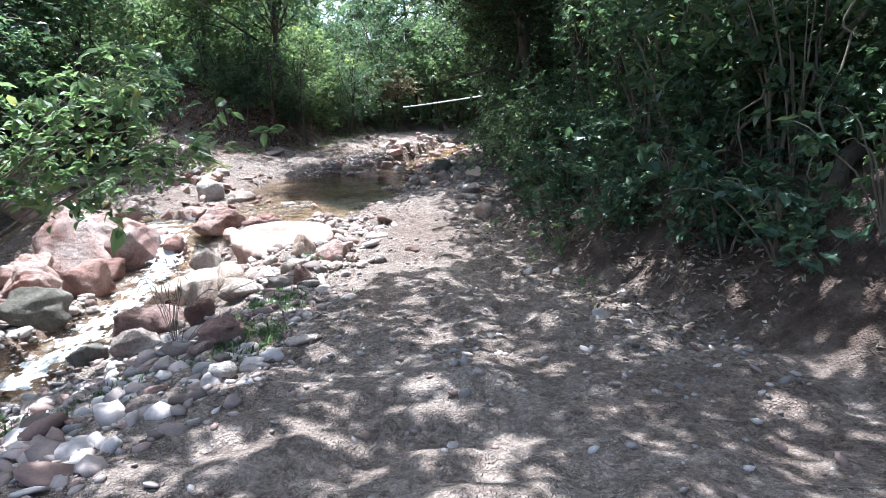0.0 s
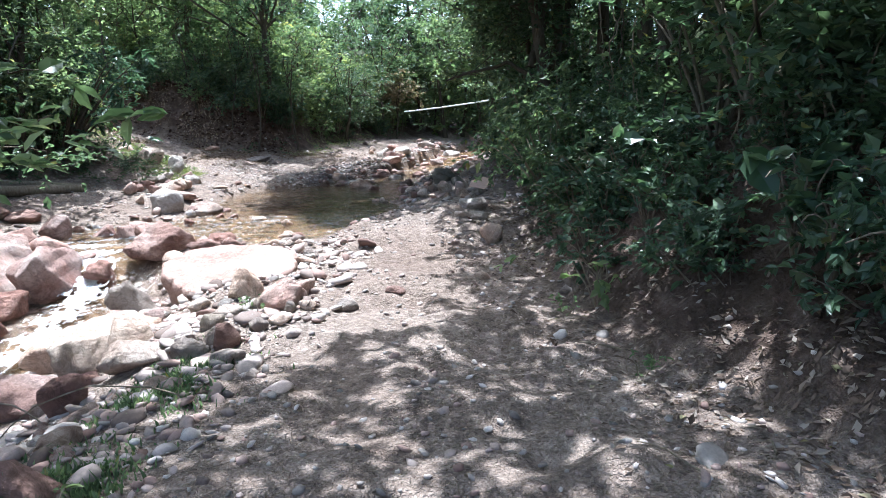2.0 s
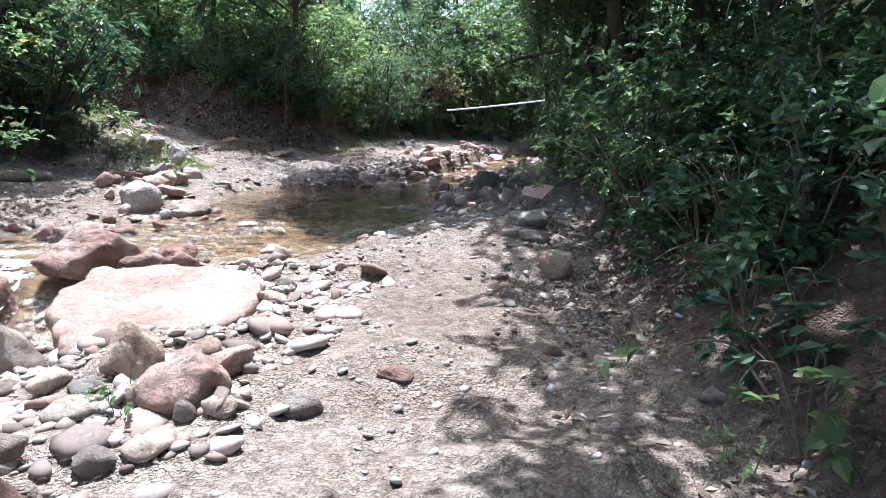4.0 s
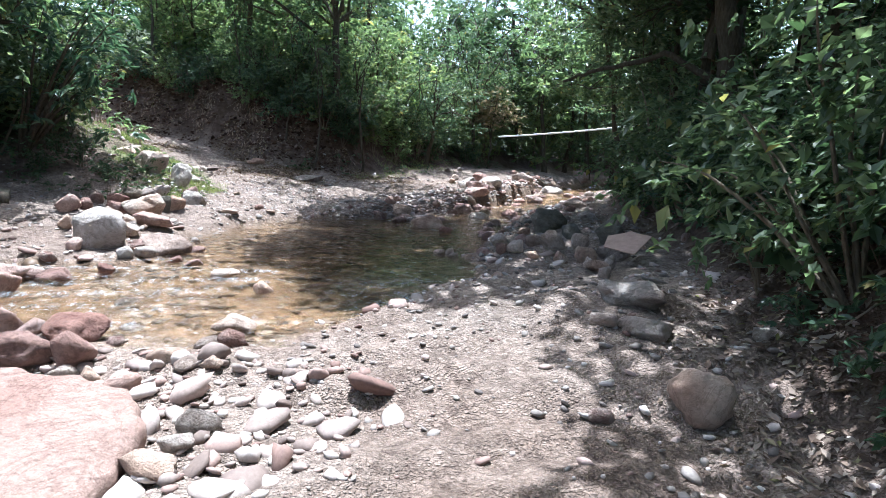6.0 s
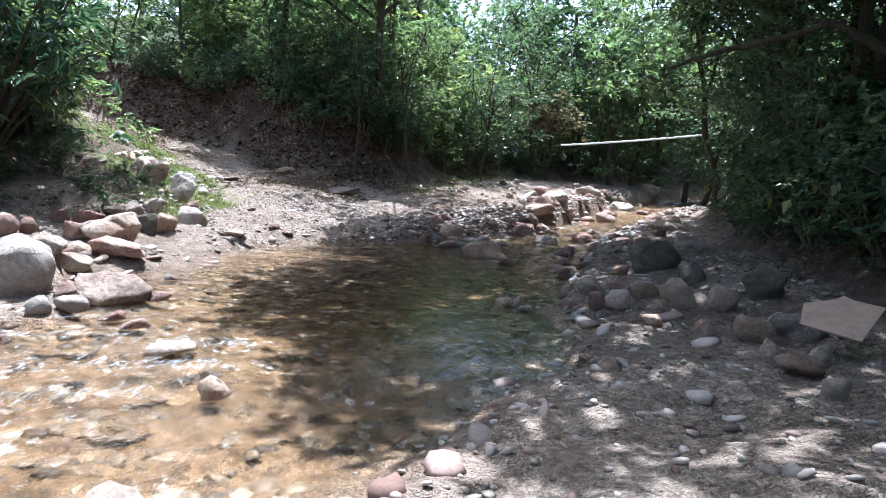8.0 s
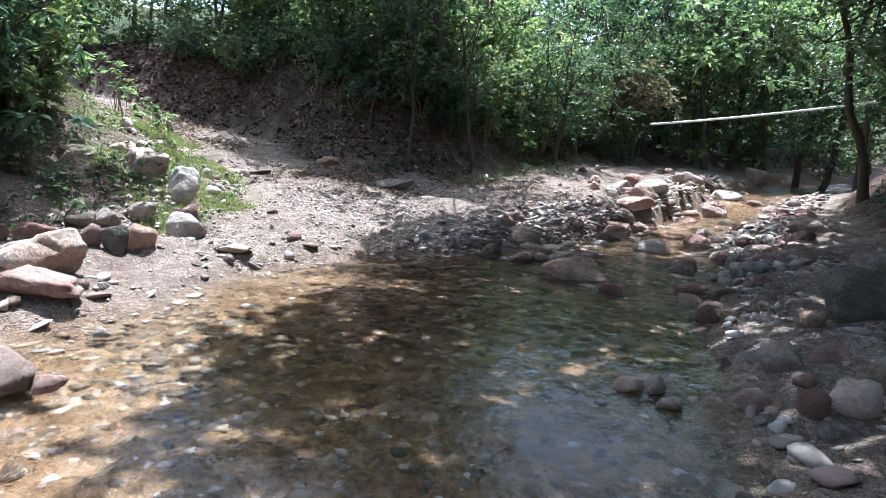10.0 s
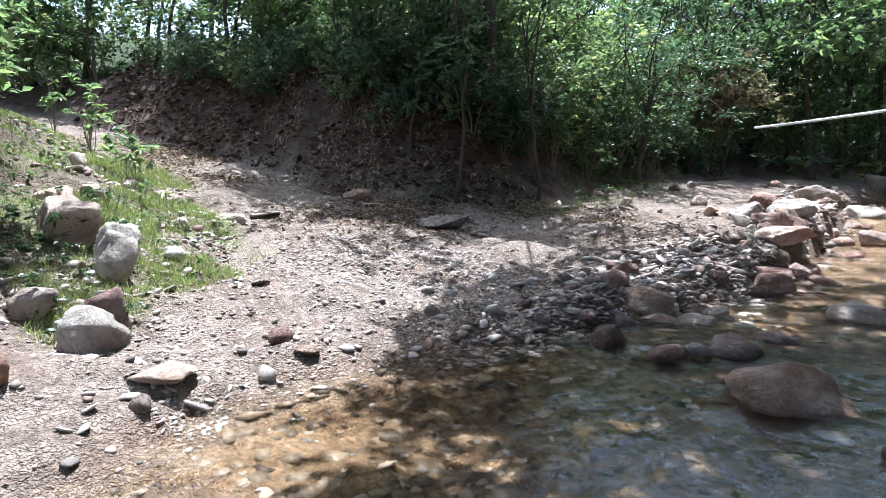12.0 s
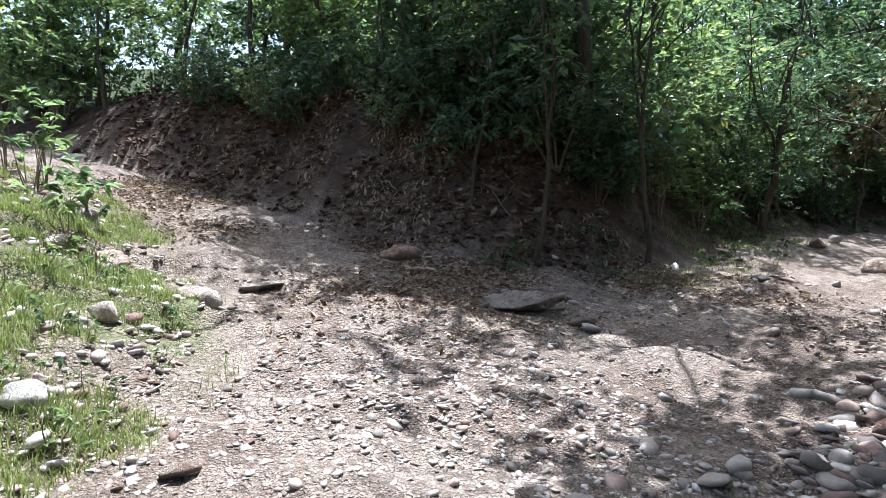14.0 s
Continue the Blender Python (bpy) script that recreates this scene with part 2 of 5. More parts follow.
def seg_dist(x, y, poly):
    """Distance of points to a broken line, the side (+ left of its way) and the place along it, as corner number plus fraction."""
    best = np.full(x.shape, 1e9)
    side, along, lean = np.zeros(x.shape), np.zeros(x.shape), np.zeros(x.shape)
    for i in range(len(poly) - 1):
        ax, ay, bx, by = *poly[i][:2], *poly[i + 1][:2]
        dx, dy = bx - ax, by - ay
        u = np.clip(((x - ax) * dx + (y - ay) * dy) / (dx * dx + dy * dy), 0, 1)
        d = np.hypot(x - ax - u * dx, y - ay - u * dy)
        off = (dx * (y - ay) - dy * (x - ax)) / math.hypot(dx, dy)
        near = (d < best - 1e-7) | ((d < best + 1e-7) & (np.abs(off) > lean))
        best = np.where(near, d, best)
        side = np.where(near, np.sign(off), side)
        lean = np.where(near, np.abs(off), lean)
        along = np.where(near, i + u, along)
    return best, side, along


def smooth_step(a, b, v):
    t = np.clip((v - a) / (b - a), 0, 1)
    return t * t * (3 - 2 * t)


def fbm(x, y, scale, seed=0, octaves=4):
    """Cheap smooth noise from turned sine waves, about -1 to 1."""
    r = np.random.default_rng(seed)
    out, amp = 0, 1.0
    for o in range(octaves):
        for _ in range(3):
            a, p = r.uniform(0, 6.28), r.uniform(0, 6.28)
            out = out + amp / 3 * np.sin((x * np.cos(a) + y * np.sin(a)) * scale * r.uniform(0.8, 1.25) + p)
        scale, amp = scale * 2.1, amp * 0.5
    return out


# ---- the lie of the land ----
ROAD = [(0.4, -12, 0.9), (0.4, -0.7, -0.04), (0.34, 3.2, -0.34), (0.1, 7.3, -0.66), (-0.9, 11.4, -0.72), (-1.9, 14, -0.78),
        (-2.6, 16.2, -0.93), (-4, 18.9, -1.0), (-5, 20.5, -0.99), (-6.1, 22.1, -0.9), (-7.2, 24, -0.68), (-8.5, 25.5, -0.34),
        (-10.2, 27.3, 0.0), (-12.5, 28.6, 0.38), (-15, 29.0, 1.0), (-18, 28.9, 1.7), (-22, 28.4, 2.4), (-34, 27, 4.2)]
# stream: place, bed height, half width, water level
STREAM = [(7, 56, -0.3, 1.6, -0.18), (3, 49, -0.45, 1.6, -0.33), (0, 42, -0.6, 1.5, -0.48), (-0.9, 36, -0.8, 1.0, -0.66), (-2.1, 31, -0.95, 0.95, -0.77),
          (-2.8, 28, -1.0, 1.2, -0.8), (-3.6, 25, -1.05, 1.9, -0.8), (-4.75, 21.6, -1.05, 2.5, -0.8), (-4.45, 18, -1.02, 2.75, -0.8), (-4.6, 15.7, -0.97, 2.1, -0.8),
          (-7.2, 14.6, -0.98, 1.2, -0.83), (-7.0, 13.4, -1.02, 0.9, -0.88), (-6.35, 12.5, -1.15, 0.6, -0.97), (-6.2, 11.7, -1.62, 0.55, -1.42),
          (-6.0, 10.2, -1.82, 0.6, -1.62), (-5.8, 8.0, -1.98, 0.7, -1.78), (-6.0, 3, -2.2, 0.9, -2.0), (-6.2, -8, -2.5, 1.0, -2.3)]
TOE_R = [(4.4, -12), (3.9, 0), (3.4, 3.7), (2.8, 5.1), (2.45, 6.5), (1.9, 8), (1.5, 11), (1.3, 13.5), (1.5, 16), (1.6, 18.5), (1.4, 21.5),
         (1.1, 25), (1.2, 30), (1.8, 36), (4, 44), (8, 52), (14, 60)]
TOE_L = [(-8.5, -12), (-8.5, 2), (-9.6, 8), (-11.6, 12.5), (-11.8, 16), (-10.8, 19), (-10.0, 21), (-9.5, 22.4), (-9.7, 23.9), (-10.6, 25.2), (-12.2, 26.5),
         (-14, 27.1), (-17, 27.4), (-20, 27.2), (-34, 25)]
TOE_F = [(-34, 30), (-22, 30.2), (-18, 30.3), (-15, 30.5), (-12, 30.5), (-10, 31.0), (-8.3, 33.2), (-7.3, 36.5), (-6.3, 41), (-4.5, 46), (0, 53), (8, 60)]


def interp_along(along, column, poly):
    return np.interp(along, np.arange(len(poly)), [p[column] for p in poly])


def land(x, y, masks=False):
    x, y = np.asarray(x, float), np.asarray(y, float)
    d, _, al = seg_dist(x, y, ROAD)
    z = interp_along(al, 2, ROAD)
    beach = smooth_step(-10.5, -7.5, x) * smooth_step(23, 26, y)
    z = z * (1 - beach) + np.minimum(z, -0.62 + 0.075 * (y - 24.5)) * beach
    ruts = np.exp(-((d - 0.75) / 0.22) ** 2) * 0.035
    z = z - ruts * smooth_step(24, 8, y)
    ds, ss, als = seg_dist(x, y, STREAM)
    bed, half = interp_along(als, 2, STREAM), interp_along(als, 3, STREAM)
    edge = ds / half + 0.10 * fbm(x, y, 1.5, 3)
    w = smooth_step(1.3, 0.8, edge)
    shore = interp_along(als, 4, STREAM) + 0.06 + 0.16 * np.clip(ds - half, 0, 3)
    pool = smooth_step(12.5, 15, y)
    z = z * (1 - pool) + np.maximum(z, shore) * pool
    up = smooth_step(22, 25, y) * (ss > 0)
    z = z * (1 - up) + np.minimum(z, shore) * up
    z = z * (1 - w) + bed * w
    rim = 0.9 * smooth_step(6, 10, y)
    low = smooth_step(0, 2.9, -1.7 - rim - x) * smooth_step(13.6, 11.6, y)      # the stony hollow beside the road
    z = np.where(w < 1, z - 0.85 * low * (1 - w), z)
    soil = np.zeros_like(z)
    dr, sr, _ = seg_dist(x, y, TOE_R)
    r = np.where(sr < 0, dr, 0)
    n = fbm(x, y, 0.8, 5)
    rise = np.minimum(r, 0.9) * 0.75 + np.clip(r - 0.9, 0, 3) * 1.05 + np.clip(r - 3.9, 0, 60) * 0.4
    z = z + rise * (1 + 0.12 * n) + 0.12 * n * smooth_step(0, 1, r)
    soil = np.maximum(soil, smooth_step(-1.0, 0.5, np.where(sr < 0, dr, -dr)))
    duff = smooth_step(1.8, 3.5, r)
    dl, sl, _ = seg_dist(x, y, TOE_L)
    r = np.where(sl > 0, dl, 0)
    z = z + np.minimum(r, 5) * 0.34 + np.clip(r - 5, 0, 60) * 0.22 + 0.1 * n * smooth_step(0, 1, r)
    soil = np.maximum(soil, 0.85 * smooth_step(0.3, 1.6, r))
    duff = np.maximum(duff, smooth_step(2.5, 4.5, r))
    df, sf, _ = seg_dist(x, y, TOE_F)
    r = np.where(sf > 0, df, 0)
    cut = smooth_step(-7.5, -11, x) * smooth_step(-30, -19, x)
    rise = cut * (np.minimum(r, 1.5) * 1.45) + (1 - cut) * np.minimum(r, 3) * 0.35 + np.clip(r - 2, 0, 60) * 0.2
    z = z + rise * (1 + 0.15 * n) + 0.1 * n * smooth_step(0, 0.8, r)
    soil = np.maximum(soil, smooth_step(-0.6, 0.5, r))
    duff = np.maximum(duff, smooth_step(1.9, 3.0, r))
    soil = np.maximum(soil, 0.8 * smooth_step(27.0, 28.8, y + 0.25 * (x + 8)) * smooth_step(-3, -6, x) * (0.6 + 0.4 * np.clip(fbm(x, y, 1.7, 17), -1, 1)))
    z = z + soil * (0.12 * fbm(x, y, 3.1, 13, 3) + 0.055 * fbm(x, y, 11, 14, 2))
    z = z + 0.035 * fbm(x, y, 2.2, 9, 3) + 0.012 * fbm(x, y, 9, 11, 2)
    return (z, soil, w, edge, duff) if masks else z


def water_level(x, y):
    _, _, al = seg_dist(np.asarray(x, float), np.asarray(y, float), STREAM)
    return interp_along(al, 4, STREAM)



def at(x, y):
    return float(land(np.array([x]), np.array([y]))[0])


def axis_steps(lo, a, b, hi, step):
    """Fine even steps between a and b, ever wider ones out to lo and hi."""
    mid = np.arange(a, b, step)
    out, s, p = [], step, b
    while p < hi:
        out.append(p)
        s *= 1.13
        p += s
    out.append(hi)
    left, s, p = [], step, a
    while p > lo:
        s *= 1.13
        p -= s
        left.append(max(p, lo))
    return np.array(left[::-1] + list(mid) + out)


gx, gy = axis_steps(-400, -14, 4.5, 400, 0.125), axis_steps(-300, 1, 33, 600, 0.125)
X, Y = np.meshgrid(gx, gy)
Z, SOIL, BED, _, DUFF = land(X, Y, True)
Z = np.minimum(Z, 24 + 6 * fbm(X, Y, 0.03, 21, 2))
nx, ny = len(gx), len(gy)
idx = np.arange(nx * ny).reshape(ny, nx)
quads = np.stack([idx[:-1, :-1], idx[:-1, 1:], idx[1:, 1:], idx[1:, :-1]], -1).reshape(-1, 4)
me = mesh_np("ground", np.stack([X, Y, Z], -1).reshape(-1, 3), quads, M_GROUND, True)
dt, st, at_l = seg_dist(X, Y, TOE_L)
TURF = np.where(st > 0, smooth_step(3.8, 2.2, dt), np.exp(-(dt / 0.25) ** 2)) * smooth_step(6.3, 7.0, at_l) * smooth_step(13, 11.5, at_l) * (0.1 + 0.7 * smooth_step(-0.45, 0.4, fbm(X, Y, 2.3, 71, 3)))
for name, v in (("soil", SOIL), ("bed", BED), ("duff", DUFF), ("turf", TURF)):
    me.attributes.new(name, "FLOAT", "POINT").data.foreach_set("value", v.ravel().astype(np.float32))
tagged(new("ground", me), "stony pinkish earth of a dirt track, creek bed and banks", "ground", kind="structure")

# water sheet along the stream
sel_x, sel_y = np.arange(-11, 10, 0.13), np.arange(-2, 56, 0.13)
X, Y = np.meshgrid(sel_x, sel_y)
ds, ss, als = seg_dist(X, Y, STREAM)
half = interp_along(als, 3, STREAM)
lv = water_level(X, Y)
fast = np.interp(als, np.arange(len(STREAM)), [1, 1, 1, 1, 0.7, 0.5, 0.25, 0.05, 0.08, 0.9, 1, 1, 1, 1, 1, 1, 1, 1])
Z = lv + 0.042 * fast * fbm(X, Y, 7, 31, 3) + 0.003 * fbm(X, Y, 9, 33, 2)
keep = (ds < half * 1.7 + 0.2)
quad_keep = keep[:-1, :-1] & keep[:-1, 1:] & keep[1:, 1:] & keep[1:, :-1]
idx = np.arange(X.size).reshape(X.shape)
quads = np.stack([idx[:-1, :-1], idx[:-1, 1:], idx[1:, 1:], idx[1:, :-1]], -1)[quad_keep]
used, inv = np.unique(quads, return_inverse=True)
me = mesh_np("water", np.stack([X, Y, Z], -1).reshape(-1, 3)[used], inv.reshape(-1, 4), M_WATER, True)
me.attributes.new("fast", "FLOAT", "POINT").data.foreach_set("value", fast.ravel()[used].astype(np.float32))
ob = tagged(new("water", me), "clear shallow creek water over brown sand and stones", "creek", kind="structure")
ob.visible_shadow = False


# ---- stones ----
def ico(level):
    bm = bmesh.new()
    bmesh.ops.create_icosphere(bm, subdivisions=level, radius=1)
    v = np.array([p.co[:] for p in bm.verts])
    f = np.array([[p.index for p in t.verts] for t in bm.faces])
    bm.free()
    return v / np.linalg.norm(v, axis=1)[:, None], f


ICO = {k: ico(k) for k in (1, 2, 3, 4, 5)}


def rock_verts(seed, level, angular):
    """A stone of about radius one: flat cut faces with worn edges (angular 0 is a river cobble, 1 a broken block)."""
    r = np.random.default_rng(seed)
    d = ICO[level][0]
    n = r.normal(size=(14, 3))
    n /= np.linalg.norm(n, axis=1)[:, None]
    off = r.uniform(0.58, 1.0, 14)
    c = np.clip(d @ n.T, 1e-3, None)
    p = 11 + 75 * angular
    rad = 1 / (((c / off) ** p).sum(1)) ** (1 / p)
    rad = np.minimum(rad, 1.25)
    wob = sum(np.sin(d @ r.normal(size=3) * f + r.uniform(0, 6)) * a for f, a in ((2, .06), (3.5, .045), (6, .03), (11, .022), (19, .014), (33, .008)))
    return d * (rad * (1 + wob * (0.7 + 0.6 * angular)))[:, None]


def stone(name, x, y, w, l, h, turn, kind, seed, angular, label, level=4, sink=0.25, tilt=(0, 0), z=None, group=""):
    """One stone of its own shape, w x l x h metres over all, sunk a little into the ground."""
    v = rock_verts(seed, level, angular)
    lo, hi = v.min(0), v.max(0)
    v = (v - (lo + hi) / 2) / (hi - lo) * (w, l, h)
    v = v @ np.array(Euler((radians(tilt[0]), radians(tilt[1]), radians(turn))).to_matrix()).T
    base = at(x, y) if z is None else z
    v[:, 2] += -v[:, 2].min() - sink * h
    ob = new(name, mesh_np(name, v, ICO[level][1], ROCKS[kind], True))
    ob.location = (x, y, base)
    return tagged(ob, label, "rock", group)


WORDS = {"pink": "pinkish sandstone", "red": "dark reddish-brown", "tan": "tan", "grey": "grey", "moss": "dark mossy", "pale": "pale whitish"}


def shape_words(w, h, ang):
    return ("large " if w > 1 else "") + ("flat " if h < 0.5 * w else "") + ("angular" if ang > 0.5 else "smooth rounded")


# the nearer and larger stones of each place
STONES = {}


def lay_stones(group, rows):
    """x, y, width, length, height, turn, colour, angular."""
    for x, y, w, l, h, turn, kind, ang in rows:
        done = STONES.setdefault(group, [])
        i = len(done)
        done.append((x, y, w, l))
        h = min(h, 0.8 * w) if y > 23.5 and x > -7 else h
        z = max(at(x, y), float(water_level(x, y)) - 0.2 * h) if y > 13 and land(x, y, True)[3] < 1.3 else at(x, y)      # stones in the pool stand clear of the water
        stone("boulder" if w > 0.7 else "stone", x, y, w, l, h, turn, kind, 100 + i * 7 + len(group), ang,
              f"{shape_words(w, h, ang)} {WORDS[kind]} rock {group.split(' ', 1)[1]}", 5 if w > 1.1 else 4 if w > 0.45 else 3,
              0.45 if h < 0.35 * w else 0.25, ((i * 37) % 17 - 8, (i * 53) % 15 - 7), z, group)


lay_stones("boulders by the cascade", [
    (-8.25, 12.1, 1.95, 1.3, 2.1, 19, "pink", .75), (-6.95, 11.95, 1.15, .9, 1.35, 40, "pink", .8), (-7.15, 11.1, .85, .6, .6, 35, "red", .6),
    (-6.85, 10.15, .95, .7, 1.0, 45, "red", .5), (-8.3, 10.4, 1.15, .8, .9, 47, "pink", .55), (-6.9, 8.7, 1.1, .8, .75, 45, "moss", .5),
    (-4.72, 6.65, .51, .35, .44, 39, "moss", .6), (-4.12, 6.79, .68, .55, .49, 33, "grey", .8), (-2.03, 4.91, .55, .42, .38, 24, "red", .8),
    (-4.45, 7.75, 1.1, .65, .6, 14, "red", .45), (-3.41, 7.3, .43, .28, .46, 22, "red", .5), (-1.63, 3.85, .24, .19, .18, 18, "pale", .7)])
lay_stones("boulders by the cascade", [
    (-1.25, 4.92, .38, .27, .12, 9, "grey", .6), (-10.74, 14.01, 1.11, .74, .77, 27, "pink", .5), (-10.34, 14.98, .79, .62, .41, 22, "pink", .5),
    (-9.71, 15.13, .72, .53, .36, 19, "red", .4), (-5.56, 13.12, 1.33, .91, .79, 46, "red", .35), (-4.8, 10.85, .75, .55, .95, 30, "grey", .9),
    (-2.96, 7.71, .66, .44, .35, 37, "tan", .2), (-2.37, 7.66, .34, .27, .34, 30, "grey", .8), (-1.83, 7.32, .33, .24, .21, 25, "grey", .08),
    (-2.4, 8.31, .29, .2, .2, 23, "moss", .6), (-2.08, 7.92, .27, .22, .37, 20, "red", .5), (-7.62, 12.95, .77, .58, .62, 30, "pink", .6)])
lay_stones("boulders by the cascade", [
    (-8.42, 14.36, .63, .44, .65, 27, "pink", .4), (-6.85, 12.84, .5, .32, .36, 24, "red", .5), (-6.17, 12.25, .55, .42, .57, 21, "red", .6),
    (-3.6, 7.74, .4, .29, .22, 55, "red", .5), (-1.46, 6.91, .15, .1, .11, 38, "grey", .3), (-2.52, 7.86, .31, .25, .1, 41, "red", .5),
    (-3.7, 9.49, .37, .27, .23, 41, "pink", .5), (-3.09, 9.46, .3, .2, .22, 35, "tan", .6), (-2.46, 8.92, .36, .29, .18, 30, "tan", .6),
    (-7.08, 15.18, .61, .46, .48, 34, "pink", .5), (-7.66, 14.77, .48, .33, .38, 35, "pink", .3), (-6.68, 15.52, .44, .29, .25, 28, "red", .4)])
lay_stones("boulders by the cascade", [
    (-3.68, 8.05, .64, .5, .55, 20, "tan", .15), (-3.35, 8.3, .72, .5, .5, -25, "tan", .12), (-8.9, 11.2, 1.2, .8, .9, -10, "pink", .6),
    (-9.6, 9.4, .9, .7, .6, 30, "pink", .5), (-9.6, 13.6, 1.1, .8, .9, 20, "pink", .5), (-8.4, 13.2, .9, .7, .7, 0, "red", .5),
    (-11.3, 15, 1, .8, 1.2, 0, "pink", .5), (-4.6, 10.2, .5, .4, .4, 20, "pink", .6)])
lay_stones("boulders along the track", [
    (-2.53, 9.63, .46, .3, .53, 9, "tan", .3), (-1.85, 9.15, .61, .44, .47, 32, "pink", .9), (-1.83, 9.62, .49, .33, .25, 29, "pink", .8),
    (-1.14, 9.36, .29, .23, .18, 22, "grey", .3), (-1.55, 9.04, .21, .16, .14, 24, "tan", .5), (-1.71, 8.52, .28, .19, .14, 25, "tan", .6),
    (.78, 13.2, .42, .38, .44, 12, "tan", .95), (.57, 10.64, .25, .19, .13, -2, "tan", .4), (1.65, 9.79, .21, .15, .14, -13, "grey", .5),
    (-.59, 9.79, .28, .18, .1, 4, "red", .5), (-1.73, 8.92, .15, .12, .2, 14, "grey", .7), (-1.91, 8.36, .22, .16, .18, 15, "grey", .6)])
lay_stones("boulders along the track", [
    (-5.1, 12.81, .43, .29, .32, 34, "tan", .5), (-4.6, 13.01, .68, .54, .36, 29, "red", .4), (-4.11, 13.09, .37, .27, .38, 23, "red", .5),
    (-3.34, 12.64, .37, .25, .24, 49, "pink", .7), (-4.48, 13.53, .55, .45, .3, 50, "red", .3), (-4.82, 13.38, .27, .21, .17, 51, "pink", .4),
    (-6.96, 14.52, .49, .32, .45, 52, "red", .4), (-6.59, 14.67, .48, .37, .51, 48, "red", .45), (-6.95, 15.44, .35, .25, .28, 45, "pink", .4),
    (-3.29, 13.17, .33, .22, .15, 32, "tan", .7), (-3.44, 14.43, .44, .35, .21, 26, "tan", .7), (-2.81, 13.01, .2, .15, .12, 24, "tan", .5)])
lay_stones("boulders along the track", [
    (-4.08, 12.96, .24, .16, .16, 32, "tan", .5), (-3.76, 12.88, .15, .12, .2, 28, "tan", .4), (-2.3, 11.63, .35, .27, .16, 21, "tan", .8),
    (-2.29, 11.87, .21, .15, .12, 17, "grey", .5), (-3.91, 15.89, .28, .18, .23, 12, "tan", .4), (.19, 14.43, .27, .21, .13, -17, "grey", .4),
    (.55, 14.29, .48, .35, .23, 9, "grey", .3), (.45, 14.92, .59, .47, .3, 7, "pale", .8),
    (.53, 18.35, .46, .34, .26, 5, "grey", .5)])
lay_stones("stones round the pool", [
    (-7.39, 17.16, .81, .52, .83, 34, "pale", .08), (-6.69, 17.75, .8, .62, .59, 56, "grey", .7), (-8.38, 19.46, .83, .6, .54, 55, "tan", .6),
    (-7.93, 17.96, .49, .33, .39, 57, "grey", .5), (-8.23, 17.37, .22, .17, .3, 59, "tan", .3), (-7.86, 18.31, .49, .37, .26, 51, "tan", .4),
    (-8.07, 18.57, .35, .24, .29, 49, "tan", .4), (-7.98, 19.15, .77, .62, .3, 44, "pink", .5), (-7.5, 16.77, .24, .18, .25, 51, "pink", .5),
    (-6.64, 16.79, .24, .17, .22, 45, "pale", .3), (-6.48, 17.03, .33, .21, .19, 41, "grey", .4), (-6.75, 17.22, .23, .18, .18, 39, "red", .4)])
lay_stones("stones round the pool", [
    (-6.32, 16.04, .22, .16, .27, 42, "red", .6), (-6.04, 17.11, .24, .16, .18, 32, "red", .4), (-5.61, 16.96, .27, .21, .19, 28, "pink", .4),
    (-6.23, 17.98, .31, .23, .2, 25, "pink", .4), (-6.91, 18.94, .17, .12, .14, 54, "pale", .3), (-4.86, 16.55, .45, .36, .16, 51, "tan", .2),
    (-3.9, 15.87, .16, .12, .22, 45, "tan", .5), (-8.99, 18.23, .43, .3, .35, 59, "red", .4), (-8.86, 18.54, .24, .16, .29, 55, "red", .5),
    (-9.8, 19.85, .3, .23, .28, 52, "red", .4), (-8.81, 19.25, .38, .27, .31, 48, "red", .4), (-9.56, 20.18, .47, .31, .34, 46, "red", .5)])
lay_stones("stones round the pool", [
    (-9.86, 20.98, .4, .31, .25, 42, "moss", .5), (-9.1, 20.54, .34, .25, .37, 39, "red", .4), (-8.86, 20.69, .32, .22, .44, 36, "moss", .6),
    (-8.73, 20.98, .4, .32, .44, 32, "tan", .5), (-9.64, 21.22, .36, .28, .35, 33, "grey", .5), (-9.84, 22, .44, .31, .37, 29, "grey", .5),
    (-9.3, 22.34, .42, .27, .49, 25, "red", .6), (-10.9, 23, 1, .7, .75, 0, "grey", .6), (-8.95, 22, .5, .46, .5, 12, "pale", .7),
    (-9.98, 22.95, .62, .5, .78, 0, "pale", .8), (-8, 21.9, .55, .5, .16, 0, "tan", .5)])
lay_stones("stones on the shaded shore", [
    (-.52, 22.02, .82, .54, .65, -17, "moss", .6), (-.04, 21.27, .44, .34, .39, 9, "moss", .5), (-.38, 19.64, .43, .31, .44, 8, "tan", .8),
    (.59, 20.02, .51, .34, .53, 0, "moss", .7), (.08, 19.47, .31, .25, .37, 1, "grey", .8), (.14, 18.19, .35, .26, .3, -3, "tan", .5),
    (.51, 18.75, .27, .19, .2, -7, "pale", .6), (.17, 17.68, .16, .13, .2, -8, "tan", .8), (.24, 17.14, .34, .26, .2, -12, "tan", .4),
    (-.23, 18.43, .23, .16, .24, -8, "tan", .6), (-.7, 18.85, .24, .16, .17, -6, "tan", .5), (-.71, 20.2, .4, .31, .27, -7, "tan", .4)])
